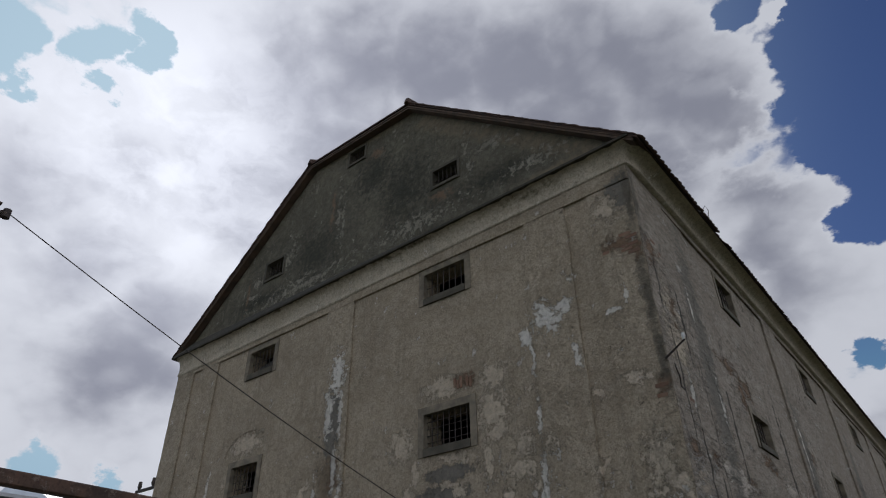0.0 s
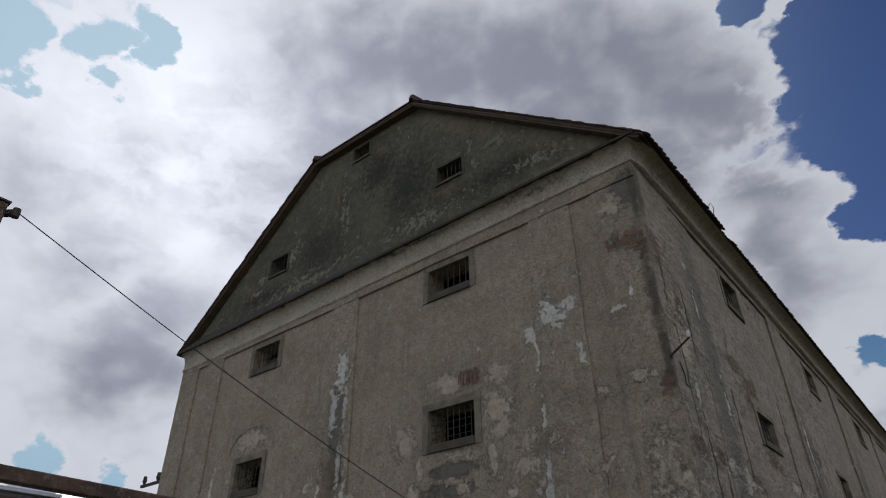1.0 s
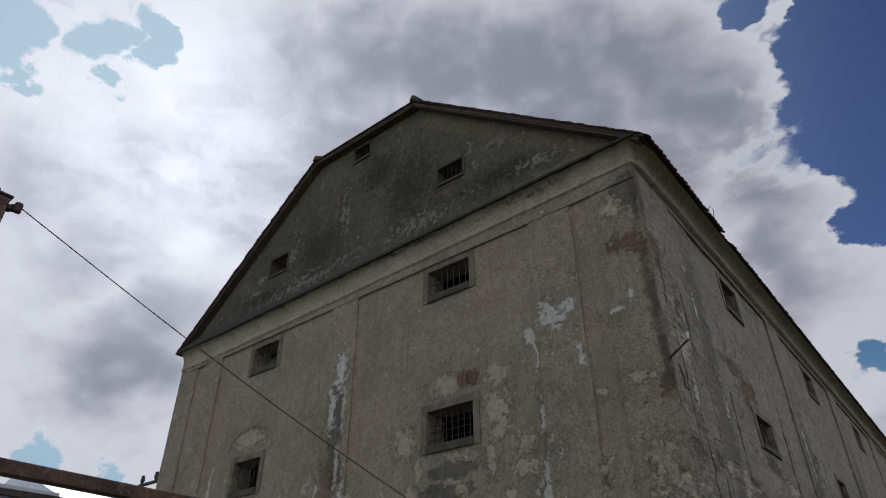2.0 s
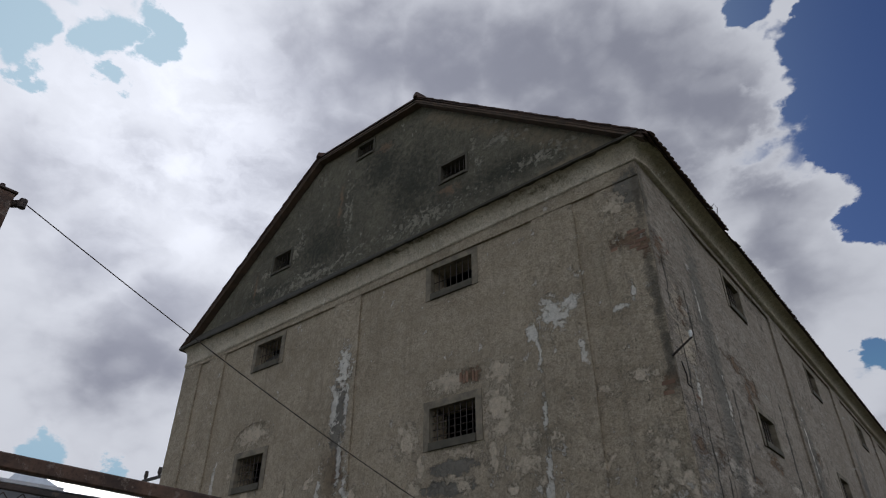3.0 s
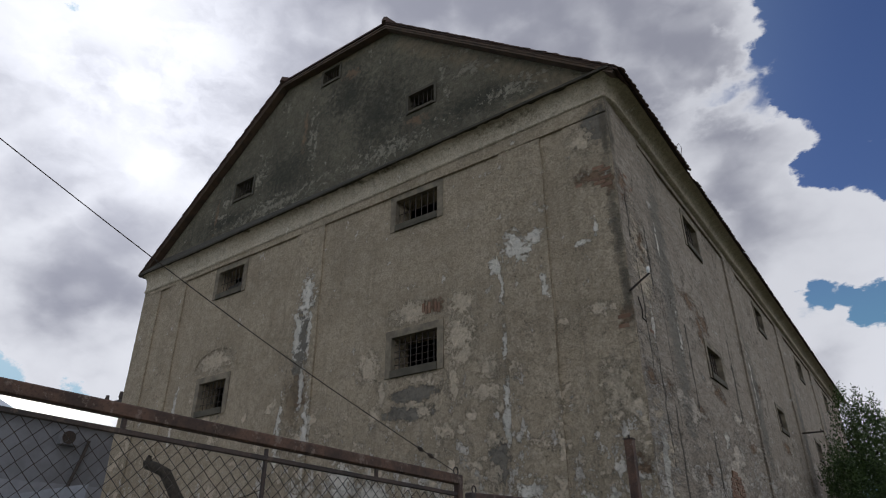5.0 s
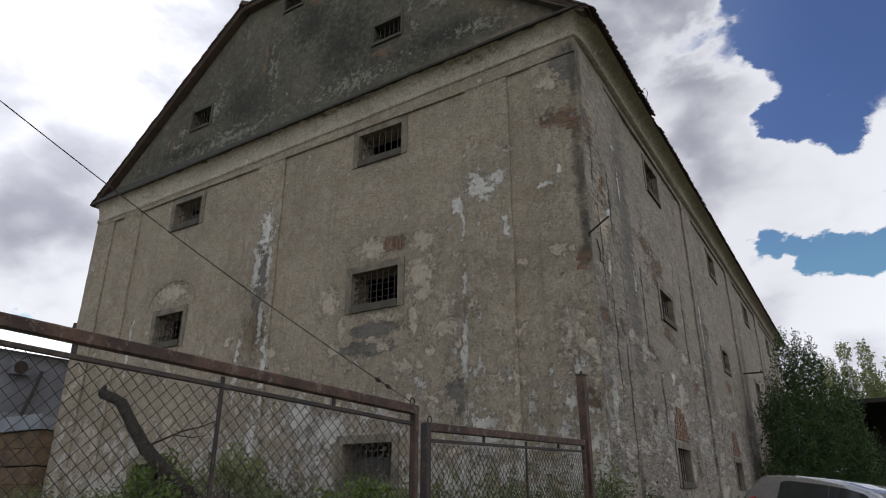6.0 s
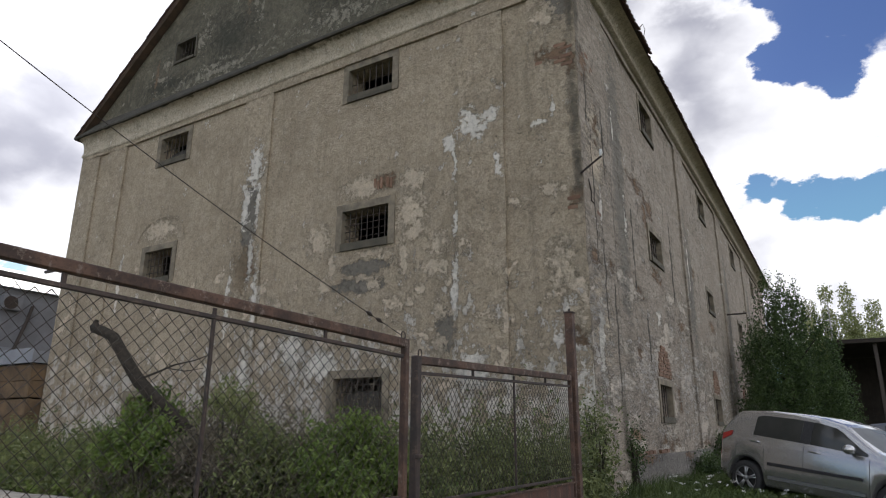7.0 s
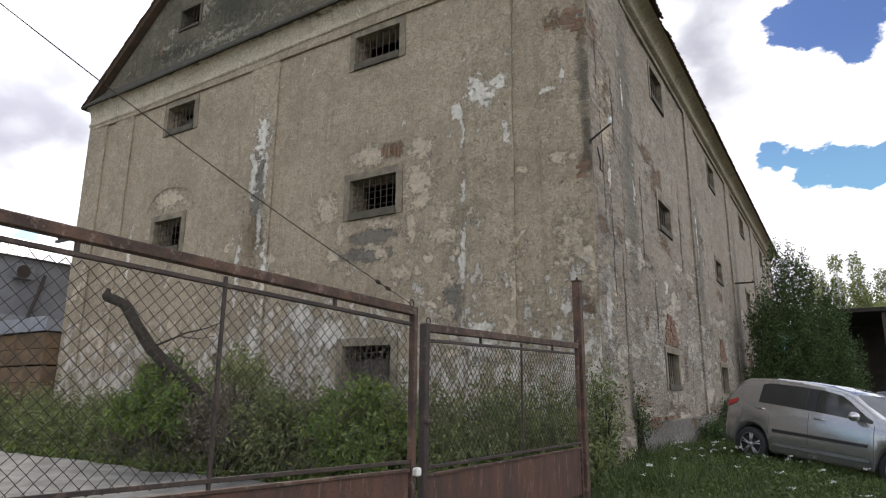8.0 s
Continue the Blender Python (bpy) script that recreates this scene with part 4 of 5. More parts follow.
arc = [(-11.95 + 0.98 * math.cos(math.pi * k / 20), 6.32 + 0.62 * math.sin(math.pi * k / 20)) for k in range(21)]
tube(bm, [(x, 0.0, z) for x, z in arc], 0.02, 5)
part("blind_arch", bm, plaster_front, granary)
bm = bmesh.new()
tube(bm, [(-8.15 + 0.02, -0.22, 15.62), (-8.15, 0.0, 15.72)], 0.05, 6)
part("hip_tile", bm, roof_tile, granary)
for x in (-5.93, -10.30):
    bm = bmesh.new()
    tube(bm, [(x, -0.30, 15.58), (x, -0.28, 15.70), (x * 0.97 - 0.24, 0.15, 15.92)], [0.10, 0.11, 0.10], 8)
    part("hip_tile", bm, roof_tile, granary)

# ---- parked cars ----
TOP = [(-0.62, 0.66), (-0.58, 0.98), (-0.50, 1.08), (-0.31, 1.395), (-0.25, 1.43), (0.30, 1.472), (0.80, 1.465), (1.20, 1.435), (1.48, 1.375), (1.62, 1.315), (2.06, 0.995), (2.22, 0.94), (2.60, 0.88), (2.90, 0.78), (3.03, 0.66), (3.08, 0.52)]


def along(table, u):
    for (a, za), (b, zb) in zip(table, table[1:]):
        if u <= b:
            t = max(0.0, (u - a) / (b - a))
            return za + (zb - za) * t
    return table[-1][1]


def section(u):
    """Half a cross-section of a small hatchback, from the sill round to the roof's middle."""
    half = along([(-0.62, 0.66), (-0.5, 0.78), (-0.2, 0.835), (0.6, 0.845), (2.0, 0.845), (2.6, 0.80), (2.95, 0.68), (3.08, 0.52)], u)
    top = along(TOP, u)
    belt = min(along([(-0.62, 0.97), (0.0, 0.99), (1.0, 0.945), (2.2, 0.885), (3.08, 0.6)], u), top - 0.03)
    low = 0.20 + 0.14 * max(0, -0.35 - u) / 0.27 + 0.05 * max(0, u - 2.8)
    for axle in (0.0, 2.38):
        if abs(u - axle) < 0.335:
            low = max(low, 0.285 + math.sqrt(0.335 ** 2 - (u - axle) ** 2))
    h = top - belt
    roof_w = half * 0.95 - (half * 0.95 - 0.585) * min(1.0, h / 0.46)
    shape = [(0.0, low), (half * 0.90, low), (half * 0.985, low + 0.05), (half, max(0.55, low + 0.07)), (half * 0.985, max(belt - 0.12, low + 0.09)), (half * 0.95, belt)]
    shape += [(half * 0.95 - (half * 0.95 - roof_w) * 0.55, belt + h * 0.60), (roof_w + 0.02, belt + h * 0.90), (roof_w * 0.82, belt + h * 0.985), (0.0, top)]
    return shape


def shell(u, q, side, out=0.0):
    """A point of the body at station u and place q round the section (0 sill to 9 roof), out metres proud."""
    s, i = section(u), min(8, int(q))
    v, z = (s[i][k] + (s[i + 1][k] - s[i][k]) * (q - i) for k in (0, 1))
    dv, dz = s[i + 1][1] - s[i][1], s[i][0] - s[i + 1][0]
    k = math.hypot(dv, dz) or 1.0
    return (u, side * (v + out * dv / k), z + out * dz / k)


def panel(us, qs, side, out=0.005):
    bm = bmesh.new()
    g = [[bm.verts.new(shell(u, q, side, out)) for q in (qs(u) if callable(qs) else qs)] for u in us]
    for a, b in zip(g, g[1:]):
        for i in range(len(a) - 1):
            bm.faces.new((a[i], b[i], b[i + 1], a[i + 1]))
    return bm


def steps(a, b, k):
    return [a + (b - a) * i / k for i in range(k + 1)]


def car(label, at, paint):
    c = thing("car", label, "car", at=at)
    us = steps(-0.62, 3.08, 148)
    bm = bmesh.new()
    rows = [[bm.verts.new((u, v, z)) for v, z in section(u)] + [bm.verts.new((u, -v, z)) for v, z in section(u)[-2:0:-1]] for u in us]
    for a, b in zip(rows, rows[1:]):
        for i in range(len(a)):
            bm.faces.new((a[i], b[i], b[(i + 1) % len(a)], a[(i + 1) % len(a)]))
    bm.faces.new(rows[0]), bm.faces.new(rows[-1])
    bmesh.ops.remove_doubles(bm, verts=bm.verts, dist=1e-4)
    body = part("body", bm, paint, c, smooth=True)
    bm = bmesh.new()
    box(bm, (-0.36, -0.60, 0.22), (2.74, 0.60, 0.64))
    part("underbody", bm, rubber, c)
    for side in (1, -1):
        glass_q = [5.14, 5.5, 6.0, 6.35, 6.62]
        part("rear_window", panel(steps(0.12, 0.95, 14), lambda u: [min(q, 6.45 + (u - 0.12) * 2) for q in glass_q], side), tinted, c, "dark rear side window", True)
        part("front_window", panel(steps(1.12, 2.0, 20), lambda u: [min(q, 6.62 - 1.9 * max(0.0, u - 1.48)) for q in glass_q], side), tinted, c, "dark front side window", True)
        part("door_pillar", panel(steps(0.955, 1.115, 3), glass_q, side, 0.004), rubber, c, "black door pillar", True)
        part("rear_lamp", panel(steps(-0.61, -0.30, 8), lambda u: [3.9 + 0.9 * max(0.0, (u + 0.6) / 0.24) + (5.3 - 3.9 - 0.9 * max(0.0, (u + 0.6) / 0.24)) * k / 4 for k in range(5)], side, 0.012), red_lens, c, "red rear lamp", True)
        part("rubbing_strip", panel(steps(0.42, 1.95, 12), [3.02, 3.08, 3.14, 3.2], side, 0.014), rubber, c, "black rubbing strip", True)
        part("sill_trim", panel(steps(0.42, 1.98, 12), [2.30, 2.38, 2.46], side, 0.014), alloy, c, "", True)
        for u in (0.06, 1.10):
            bm = bmesh.new()
            tube(bm, [shell(u + 0.02, 4.45, side, 0.005), shell(u + 0.05, 4.45, side, 0.035), shell(u + 0.17, 4.45, side, 0.035), shell(u + 0.20, 4.45, side, 0.005)], 0.014, 6)
            part("door_handle", bm, paint, c)
        for u, q0, q1 in ((1.03, 2.6, 5.0), (2.03, 2.2, 4.95), (0.34, 2.9, 3.9)):
            bm = bmesh.new()
            tube(bm, [shell(u, q0 + (q1 - q0) * k / 6, side, 0.001) for k in range(7)], 0.004, 4)
            part("door_gap", bm, rubber, c)
        bm = bmesh.new()
        bmesh.ops.create_uvsphere(bm, u_segments=14, v_segments=8, radius=1.0, matrix=Matrix.Translation((1.80, side * 0.93, 0.99)) @ Matrix.Diagonal((0.085, 0.105, 0.075, 1)))
        box(bm, (1.76, min(side * 0.80, side * 0.88), 0.93), (1.82, max(side * 0.80, side * 0.88), 0.97))
        part("wing_mirror", bm, paint, c, "", True)
        for axle in (0.0, 2.38):
            bm = bmesh.new()
            ring = [(-0.09, 0.20), (-0.095, 0.27), (-0.07, 0.288), (0.07, 0.288), (0.095, 0.27), (0.09, 0.20)]
            g = [[bm.verts.new((axle + r * math.cos(a), side * (0.735 + d), 0.288 + r * math.sin(a))) for d, r in ring] for a in steps(0, 2 * math.pi, 32)[:-1]]
            for i in range(32):
                for k in range(5):
                    bm.faces.new((g[i][k], g[(i + 1) % 32][k], g[(i + 1) % 32][k + 1], g[i][k + 1]))
            tyre = part("tyre", bm, rubber, c, "", True)
            bm = bmesh.new()
            bmesh.ops.create_cone(bm, cap_ends=True, segments=32, radius1=0.205, radius2=0.205, depth=0.08, matrix=Matrix.Translation((axle, side * 0.74, 0.288)) @ Matrix.Rotation(math.pi / 2, 4, "X"))
            part("wheel_disc", bm, rubber, tyre)
            bm = bmesh.new()
            for k in range(5):
                a = 2 * math.pi * k / 5 + 0.3
                for da in (-0.13, 0.13):
                    beam(bm, (axle + 0.03 * math.cos(a), side * 0.815, 0.288 + 0.03 * math.sin(a)), (axle + 0.192 * math.cos(a + da), side * 0.805, 0.288 + 0.192 * math.sin(a + da)), 0.03, 0.022)
            tube(bm, [(axle + 0.197 * math.cos(a), side * 0.808, 0.288 + 0.197 * math.sin(a)) for a in steps(0, 2 * math.pi, 32)], 0.012, 6)
            tube(bm, [(axle, side * 0.79, 0.288), (axle, side * 0.83, 0.288)], 0.045, 12)
            part("alloy_rim", bm, alloy, tyre, "five-spoke alloy rim", True)

    def across(name, us, width, mat, lab, out=0.006):
        bm = bmesh.new()
        g = [[bm.verts.new((u, v * section(u)[8][0], along(TOP, u) + out - 0.012 * abs(v))) for v in steps(-width, width, 8)] for u in us]
        for a, b in zip(g, g[1:]):
            for i in range(8):
                bm.faces.new((a[i], b[i], b[i + 1], a[i + 1]))
        part(name, bm, mat, c, lab, True)

    across("windscreen", steps(1.60, 2.05, 10), 1.0, screen_glass, "raked windscreen", 0.008)
    across("rear_glass", steps(-0.49, -0.28, 5), 1.0, tinted, "dark hatch window", 0.01)
    bm = bmesh.new()
    tube(bm, [(0.05, 0.3, 1.49), (-0.12, 0.3, 1.62)], [0.006, 0.003], 5)
    part("aerial", bm, rubber, c)
    return c


silver_car = car("silver five-door hatchback parked on rough grass by the wall", pose(2.23, 3.034, 0.215, -3.0, 6.0, -29.0), car_paint)
dark_car = car("dark grey small car parked in front of the open shed", pose(4.6, 19.6, 0.19, 0, 0, 4), car_dark)

# ---- low building, crates and pole beyond the granary ----
low = thing("outbuilding", "low grey rendered outbuilding with pale sheet roof", "building")
bm = bmesh.new()
box(bm, (-35.2, -8.6, -0.6), (-23.15, 10.5, 6.44))
part("wall", bm, grey_render, low)
bm = bmesh.new()
box(bm, (-23.15, -8.6, 3.52), (-23.06, 10.5, 4.22))
part("wall_band", bm, grey_panel, low)
bm = bmesh.new()
v = [bm.verts.new(q) for q in ((-22.9, -0.2, 6.46), (-22.9, 10.7, 6.46), (-27.6, 10.7, 8.16), (-27.6, -0.2, 8.16), (-34.6, 10.7, 6.46), (-34.6, -0.2, 6.46))]
bm.faces.new((v[0], v[1], v[2], v[3])), bm.faces.new((v[3], v[2], v[4], v[5])), bm.faces.new((v[0], v[3], v[5])), bm.faces.new((v[1], v[4], v[2])), bm.faces.new((v[0], v[5], v[4], v[1]))
part("roof", bm, pale_sheet, low, "pale sheet-metal roof")
bm = bmesh.new()
box(bm, (-35.4, -8.8, 6.46), (-22.9, -0.26, 6.58))
part("roof_edge", bm, pale_sheet, low)
bm = bmesh.new()
box(bm, (-23.15, 1.30, 5.60), (-22.85, 2.00, 6.16), 0.02)
unit = part("fan_unit", bm, grey_render, low, "grey wall fan unit")
bm = bmesh.new()
tube(bm, [(-22.87, 1.58, 5.87), (-22.83, 1.58, 5.87)], 0.25, 16)
part("fan_grille", bm, iron, unit)
bm = bmesh.new()
tube(bm, [(-23.02, 2.45, 5.87), (-23.02, 2.35, 5.36), (-23.02, 2.05, 4.22), (-23.02, 2.05, 0.1)], 0.065, 8)
part("downpipe", bm, galvanised, low)


def crate(at, wide=1.86, tall=0.98, deep=1.05):
    c = thing("crate", "stacked brown plank crate beside the granary", "crate", "stacked crates", at=at)
    for x in (0.0, wide - 0.09):
        for y in (0.0, deep - 0.09):
            bm = bmesh.new()
            box(bm, (x, y, 0), (x + 0.09, y + 0.09, tall), 0.006)
            part("corner_post", bm, crate_wood, c)
    for k in range(2):
        z = 0.015 + k * (tall - 0.02) / 2
        for y in (-0.026, deep):
            bm = bmesh.new()
            box(bm, (0.0, y, z), (wide, y + 0.026, z + (tall - 0.02) / 2 - 0.018), 0.004)
            part("plank", bm, crate_wood, c)
        for x in (-0.026, wide):
            bm = bmesh.new()
            box(bm, (x, 0.0, z), (x + 0.026, deep, z + (tall - 0.02) / 2 - 0.018), 0.004)
            part("plank", bm, crate_wood, c)
    bm = bmesh.new()
    box(bm, (0.0, 0.0, 0.0), (wide, deep, 0.03))
    part("base", bm, crate_wood, c)
    return c


first = crate(pose(-18.50, -0.35, 0.16))
for ix in range(3):
    for iz in range(3):
        if ix or iz:
            copy_thing(first, pose(-18.50 - ix * 1.93 + 0.02 * iz, -0.35 + 0.05 * ix, 0.16 + iz * 1.0, 0, 0, (ix - iz) * 0.6))
bm = bmesh.new()
box(bm, (-22.5, -0.50, 3.15), (-16.50, 0.80, 3.19), 0.005)
box(bm, (-22.5, -0.50, 3.19), (-16.50, -0.46, 3.58), 0.005)
tagged(part("grey_cover", bm, grey_panel, None), "grey sheet cover lying on the stacked crates", "cover")
bm = bmesh.new()
box(bm, (-17.3, -2.25, 0.05), (-16.7, -1.95, 0.75), 0.03)
tagged(part("stone_block", bm, concrete, None), "pale worn stone block standing in weeds", "block")

pole = thing("utility_pole", "distant wooden utility pole with a cross-arm", "pole")
bm = bmesh.new()
tube(bm, [(-33.6, 10, -0.2), (-33.6, 10, 11.2)], [0.16, 0.11], 10)
part("shaft", bm, old_wood, pole)
bm = bmesh.new()
beam(bm, (-37.7, 10.0, 10.62), (-30.0, 10.0, 10.62), 0.14, 0.16)
arm = part("cross_arm", bm, iron, pole)
for x in (-37.4, -35.8, -31.5, -30.2):
    bm = bmesh.new()
    tube(bm, [(x, 10, 10.68), (x, 10, 10.9), (x, 10, 11.2)], [0.06, 0.14, 0.1], 8)
    part("insulator", bm, iron, arm)

# ---- open shed beyond the cars ----
shed = thing("open_shed", "dark open-fronted timber shed with a flat roof", "shed")
bm = bmesh.new()
box(bm, (3.3, 25.2, 5.32), (17, 33, 5.52), 0.02)
part("roof", bm, shed_board, shed)
for x in (5.15, 9.0, 13.0):
    bm = bmesh.new()
    box(bm, (x, 25.5, 0), (x + 0.16, 25.66, 5.3), 0.01)
    part("front_post", bm, galvanised, shed, "pale upright post")
for k in range(34):
    bm = bmesh.new()
    box(bm, (3.4 + k * 0.4, 32.6 + 0.05 * (k % 2), -0.2), (3.84 + k * 0.4, 32.64 + 0.05 * (k % 2), 5.3))
    part("board", bm, shed_board, shed)
for k in range(18):
    bm = bmesh.new()
    box(bm, (3.4 + 0.05 * (k % 2), 25.6 + k * 0.4, -0.2), (3.44 + 0.05 * (k % 2), 26.04 + k * 0.4, 5.3))
    part("board", bm, shed_board, shed)

# ---- plants ----
rng = np.random.default_rng(4)


def heights(pts):
    return np.array([ground_z(x, y) for x, y in pts])


def tree(name, label, base, limbs, clumps, count, leaf, leaf_mat, bark_mat, droop=0.4, slim=0.32):
    """limbs: lists of points with radii; clumps: centres and radii of the leaf masses."""
    t = thing(name, label, "tree")
    bm = bmesh.new()
    for pts in limbs:
        tube(bm, [q[:3] for q in pts], [q[3] for q in pts], 8)
    part("trunk", bm, bark_mat, t, "", True)
    c = np.array([k[:6] for k in clumps], float)
    share = c[:, 3] * c[:, 4] * c[:, 5]
    pick = rng.choice(len(c), count, p=share / share.sum())
    d = rng.normal(size=(count, 3))
    d /= np.linalg.norm(d, axis=1)[:, None]
    r = rng.uniform(0.25, 1.0, count) ** 0.5
    bumps = 1 + 0.28 * np.sin(d[:, 0] * 9 + pick * 1.7) * np.cos(d[:, 2] * 8 + pick) + rng.normal(size=count) * 0.07
    pts = c[pick, :3] + d * c[pick, 3:6] * (r * bumps)[:, None]
    part("crown", coated(leaves(pts, rng.uniform(0.6, 1.3, count) * leaf, rng, droop, slim), leaf_mat), None, t)
    return t


def limb_set(base, top, spread_r, k, r0):
    out = [[(*base, r0), (base[0], base[1], base[2] + (top - base[2]) * 0.5, r0 * 0.6), (base[0] + 0.1, base[1], top * 0.93, r0 * 0.2)]]
    for i in range(k):
        a, z = i * 2.4, base[2] + (top - base[2]) * (0.2 + 0.6 * i / k)
        out.append([(base[0], base[1], z, r0 * 0.4), (base[0] + math.cos(a) * spread_r * 0.5, base[1] + math.sin(a) * spread_r * 0.5, z + 0.5, r0 * 0.25), (base[0] + math.cos(a) * spread_r, base[1] + math.sin(a) * spread_r, z + 1.1, r0 * 0.08)])
    return out


clumps = [(1.7, 17.2, 3.0, 1.25, 1.3, 2.7), (2.7, 18.0, 2.6, 1.2, 1.3, 2.4), (1.1, 16.6, 3.6, .7, .9, 1.6), (2.1, 17.6, 5.3, .75, .8, 1.9), (1.6, 17.3, 6.3, .35, .4, 1.2), (2.5, 17.9, 5.6, .4, .45, 1.3), (3.2, 18.3, 4.2, .5, .6, 1.5), (.9, 16.3, 2.0, .7, .8, 1.0), (3.4, 18.4, 1.8, .8, .9, 1.6)]
clumps += [(1.2 + 0.28 * k, 17.0 + 0.2 * k, 6.2 - 0.28 * k + 0.9 * (k % 2), 0.16, 0.18, 0.75) for k in range(8)]
tree("sumac_tree", "dense dark green young tree growing against the granary wall", (2.0, 17.5, 0), limb_set((2.0, 17.5, 0.1), 6.5, 1.2, 9, 0.12), clumps, 64000, 0.105, leaf_tree, bark, 0.5, 0.2)
for name, label, x, y, top, wide, mat, seed in (("birch_tree", "tall pale green birch with drooping twigs", 3.7, 60, 15.0, 2.3, leaf_birch, 1), ("birch_tree", "pale green birch behind the shed", 7.4, 62, 13.6, 2.5, leaf_birch, 2), ("broadleaf_tree", "green tree behind the shed roof", 6.6, 55, 9.6, 2.2, leaf_birch, 3), ("broadleaf_tree", "green tree behind the shed roof", 13.5, 58, 11.0, 2.8, leaf_tree, 4)):
    cl = [(x + wide * 0.8 * math.sin(k * 2.1 + seed), y + wide * 0.8 * math.cos(k * 1.7), top * (0.42 + 0.05 * k), wide * (0.75 - 0.05 * k), wide * (0.75 - 0.05 * k), top * 0.10) for k in range(10)] + [(x, y, top * 0.93, wide * .3, wide * .3, top * .07)]
    tree(name, label, (x, y, 0), limb_set((x, y, 0.1), top * 0.95, wide, 8, 0.16), cl, 24000, 0.19, mat, pale_bark, 0.9)

# far woods
k = 24000
wx = rng.uniform(-60, 90, k)
wh = 9.0 + 2.0 * np.sin(wx * 0.35) + 1.2 * np.sin(wx * 1.1 + 1)
pts = np.stack([wx, 75 + rng.uniform(-4, 4, k), rng.uniform(0, 1, k) ** 0.8 * wh], 1)
woods = part("far_woods", coated(leaves(pts, rng.uniform(0.5, 1.0, k), rng, 0.2, 0.45), leaf_tree), None, None)
tagged(woods, "dense line of far green woods", "woods", kind="stuff")

# leaning dead trunk among the weeds
dead = thing("dead_tree", "leaning sawn-off dead tree trunk rising from weeds", "tree")
bm = bmesh.new()
spine = [(-5.85, -2.72, 0.0, .25), (-5.92, -2.76, 0.6, .22), (-6.08, -2.86, 1.1, .19), (-6.38, -3.04, 1.48, .17), (-6.71, -3.24, 1.78, .15), (-7.02, -3.44, 2.10, .14), (-7.27, -3.59, 2.52, .12), (-7.50, -3.72, 2.88, .11), (-7.66, -3.83, 2.99, .105), (-7.80, -3.92, 3.05, .10)]
tube(bm, [q[:3] for q in spine], [q[3] * 0.78 for q in spine], 14)
for v in bm.verts:
    v.co += Vector((noise.noise(v.co * 5), noise.noise(v.co * 5 + Vector((9, 0, 0))), noise.noise(v.co * 5 + Vector((0, 9, 0))))) * 0.055
part("trunk", bm, bark, dead, "", True)
bm = bmesh.new()
tube(bm, [(-7.72, -3.87, 3.02), (-7.80, -3.90, 3.12), (-7.79, -3.88, 3.18)], [0.05, 0.05, 0.035], 7)
part("stub", bm, bark, dead)
bm = bmesh.new()
tube(bm, [(-7.0, -3.42, 2.14), (-6.75, -3.3, 2.25), (-6.51, -3.12, 2.39), (-6.2, -2.95, 2.47), (-5.96, -2.78, 2.59)], [0.022, 0.018, 0.015, 0.011, 0.006], 6)
tube(bm, [(-6.6, -3.2, 2.33), (-6.3, -3.05, 2.28), (-6.0, -2.9, 2.33)], [0.012, 0.009, 0.005], 5)
part("twig", bm, bark, dead)


# weeds in front of the wall
def weeds(k, x0, x1, y0, y1, tall, rng):
    x, y = rng.uniform(x0, x1, k), rng.uniform(y0, y1, k)
    edge = np.array([apron_edge(a) for a in x]) + 0.15
    y = np.maximum(y, edge + rng.uniform(0, 0.4, k))
    y = np.minimum(y, -0.12)
    lump = 0.70 + 0.30 * np.sin(x * 2.3 + 1.1) * np.cos(y * 3.1) + 0.25 * np.sin(x * 5.1 + y * 4.0) + rng.normal(size=k) * 0.10
    front = np.clip((y - edge) / 0.6, 0.3, 1.0)
    h = tall * np.clip(lump, 0.3, 1.4) * front
    return x, y, h


def stand(name, label, k, region, tall, size, mat, per=18):
    """Upright weeds: stalks with leaves set round them from foot to tip."""
    x, y, h = weeds(k, *region, tall, rng)
    h *= rng.uniform(0.55, 1.2, k)
    foot = np.stack([x, y, heights(zip(x, y))], 1)
    tip = np.stack([rng.normal(size=k) * 0.22, rng.normal(size=k) * 0.22, np.ones(k)], 1) * h[:, None]
    who = np.repeat(np.arange(k), per)
    f = rng.uniform(0.08, 1.0, k * per)
    turn = rng.uniform(0, 2 * math.pi, k * per)
    reach = size * rng.uniform(0.5, 1.5, k * per) * (1.15 - 0.6 * f)
    pts = foot[who] + tip[who] * f[:, None] + np.stack([np.cos(turn), np.sin(turn), rng.uniform(-0.3, 0.5, k * per)], 1) * reach[:, None] * 0.6
    tagged(part(name, coated(leaves(pts, reach * 1.3, rng, 0.2, 0.22), mat), None, None), label, "weeds", kind="stuff")
    stalk = blades(foot, h, rng, 0.005, 0.2)
    tagged(part(name.replace("weeds", "weed_stalks"), coated(stalk, mat), None, None), "thin upright stalks of " + label, "weeds", kind="stuff")


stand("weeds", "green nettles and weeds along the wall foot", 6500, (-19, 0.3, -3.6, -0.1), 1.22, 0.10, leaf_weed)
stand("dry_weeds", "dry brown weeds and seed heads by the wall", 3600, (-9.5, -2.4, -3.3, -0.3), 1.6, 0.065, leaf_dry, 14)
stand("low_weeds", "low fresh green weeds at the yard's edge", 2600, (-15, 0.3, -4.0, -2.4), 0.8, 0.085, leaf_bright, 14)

stand("tall_weeds", "tall green weeds behind the gate by the corner", 900, (-2.6, 0.35, -2.6, -0.2), 1.5, 0.085, leaf_weed)


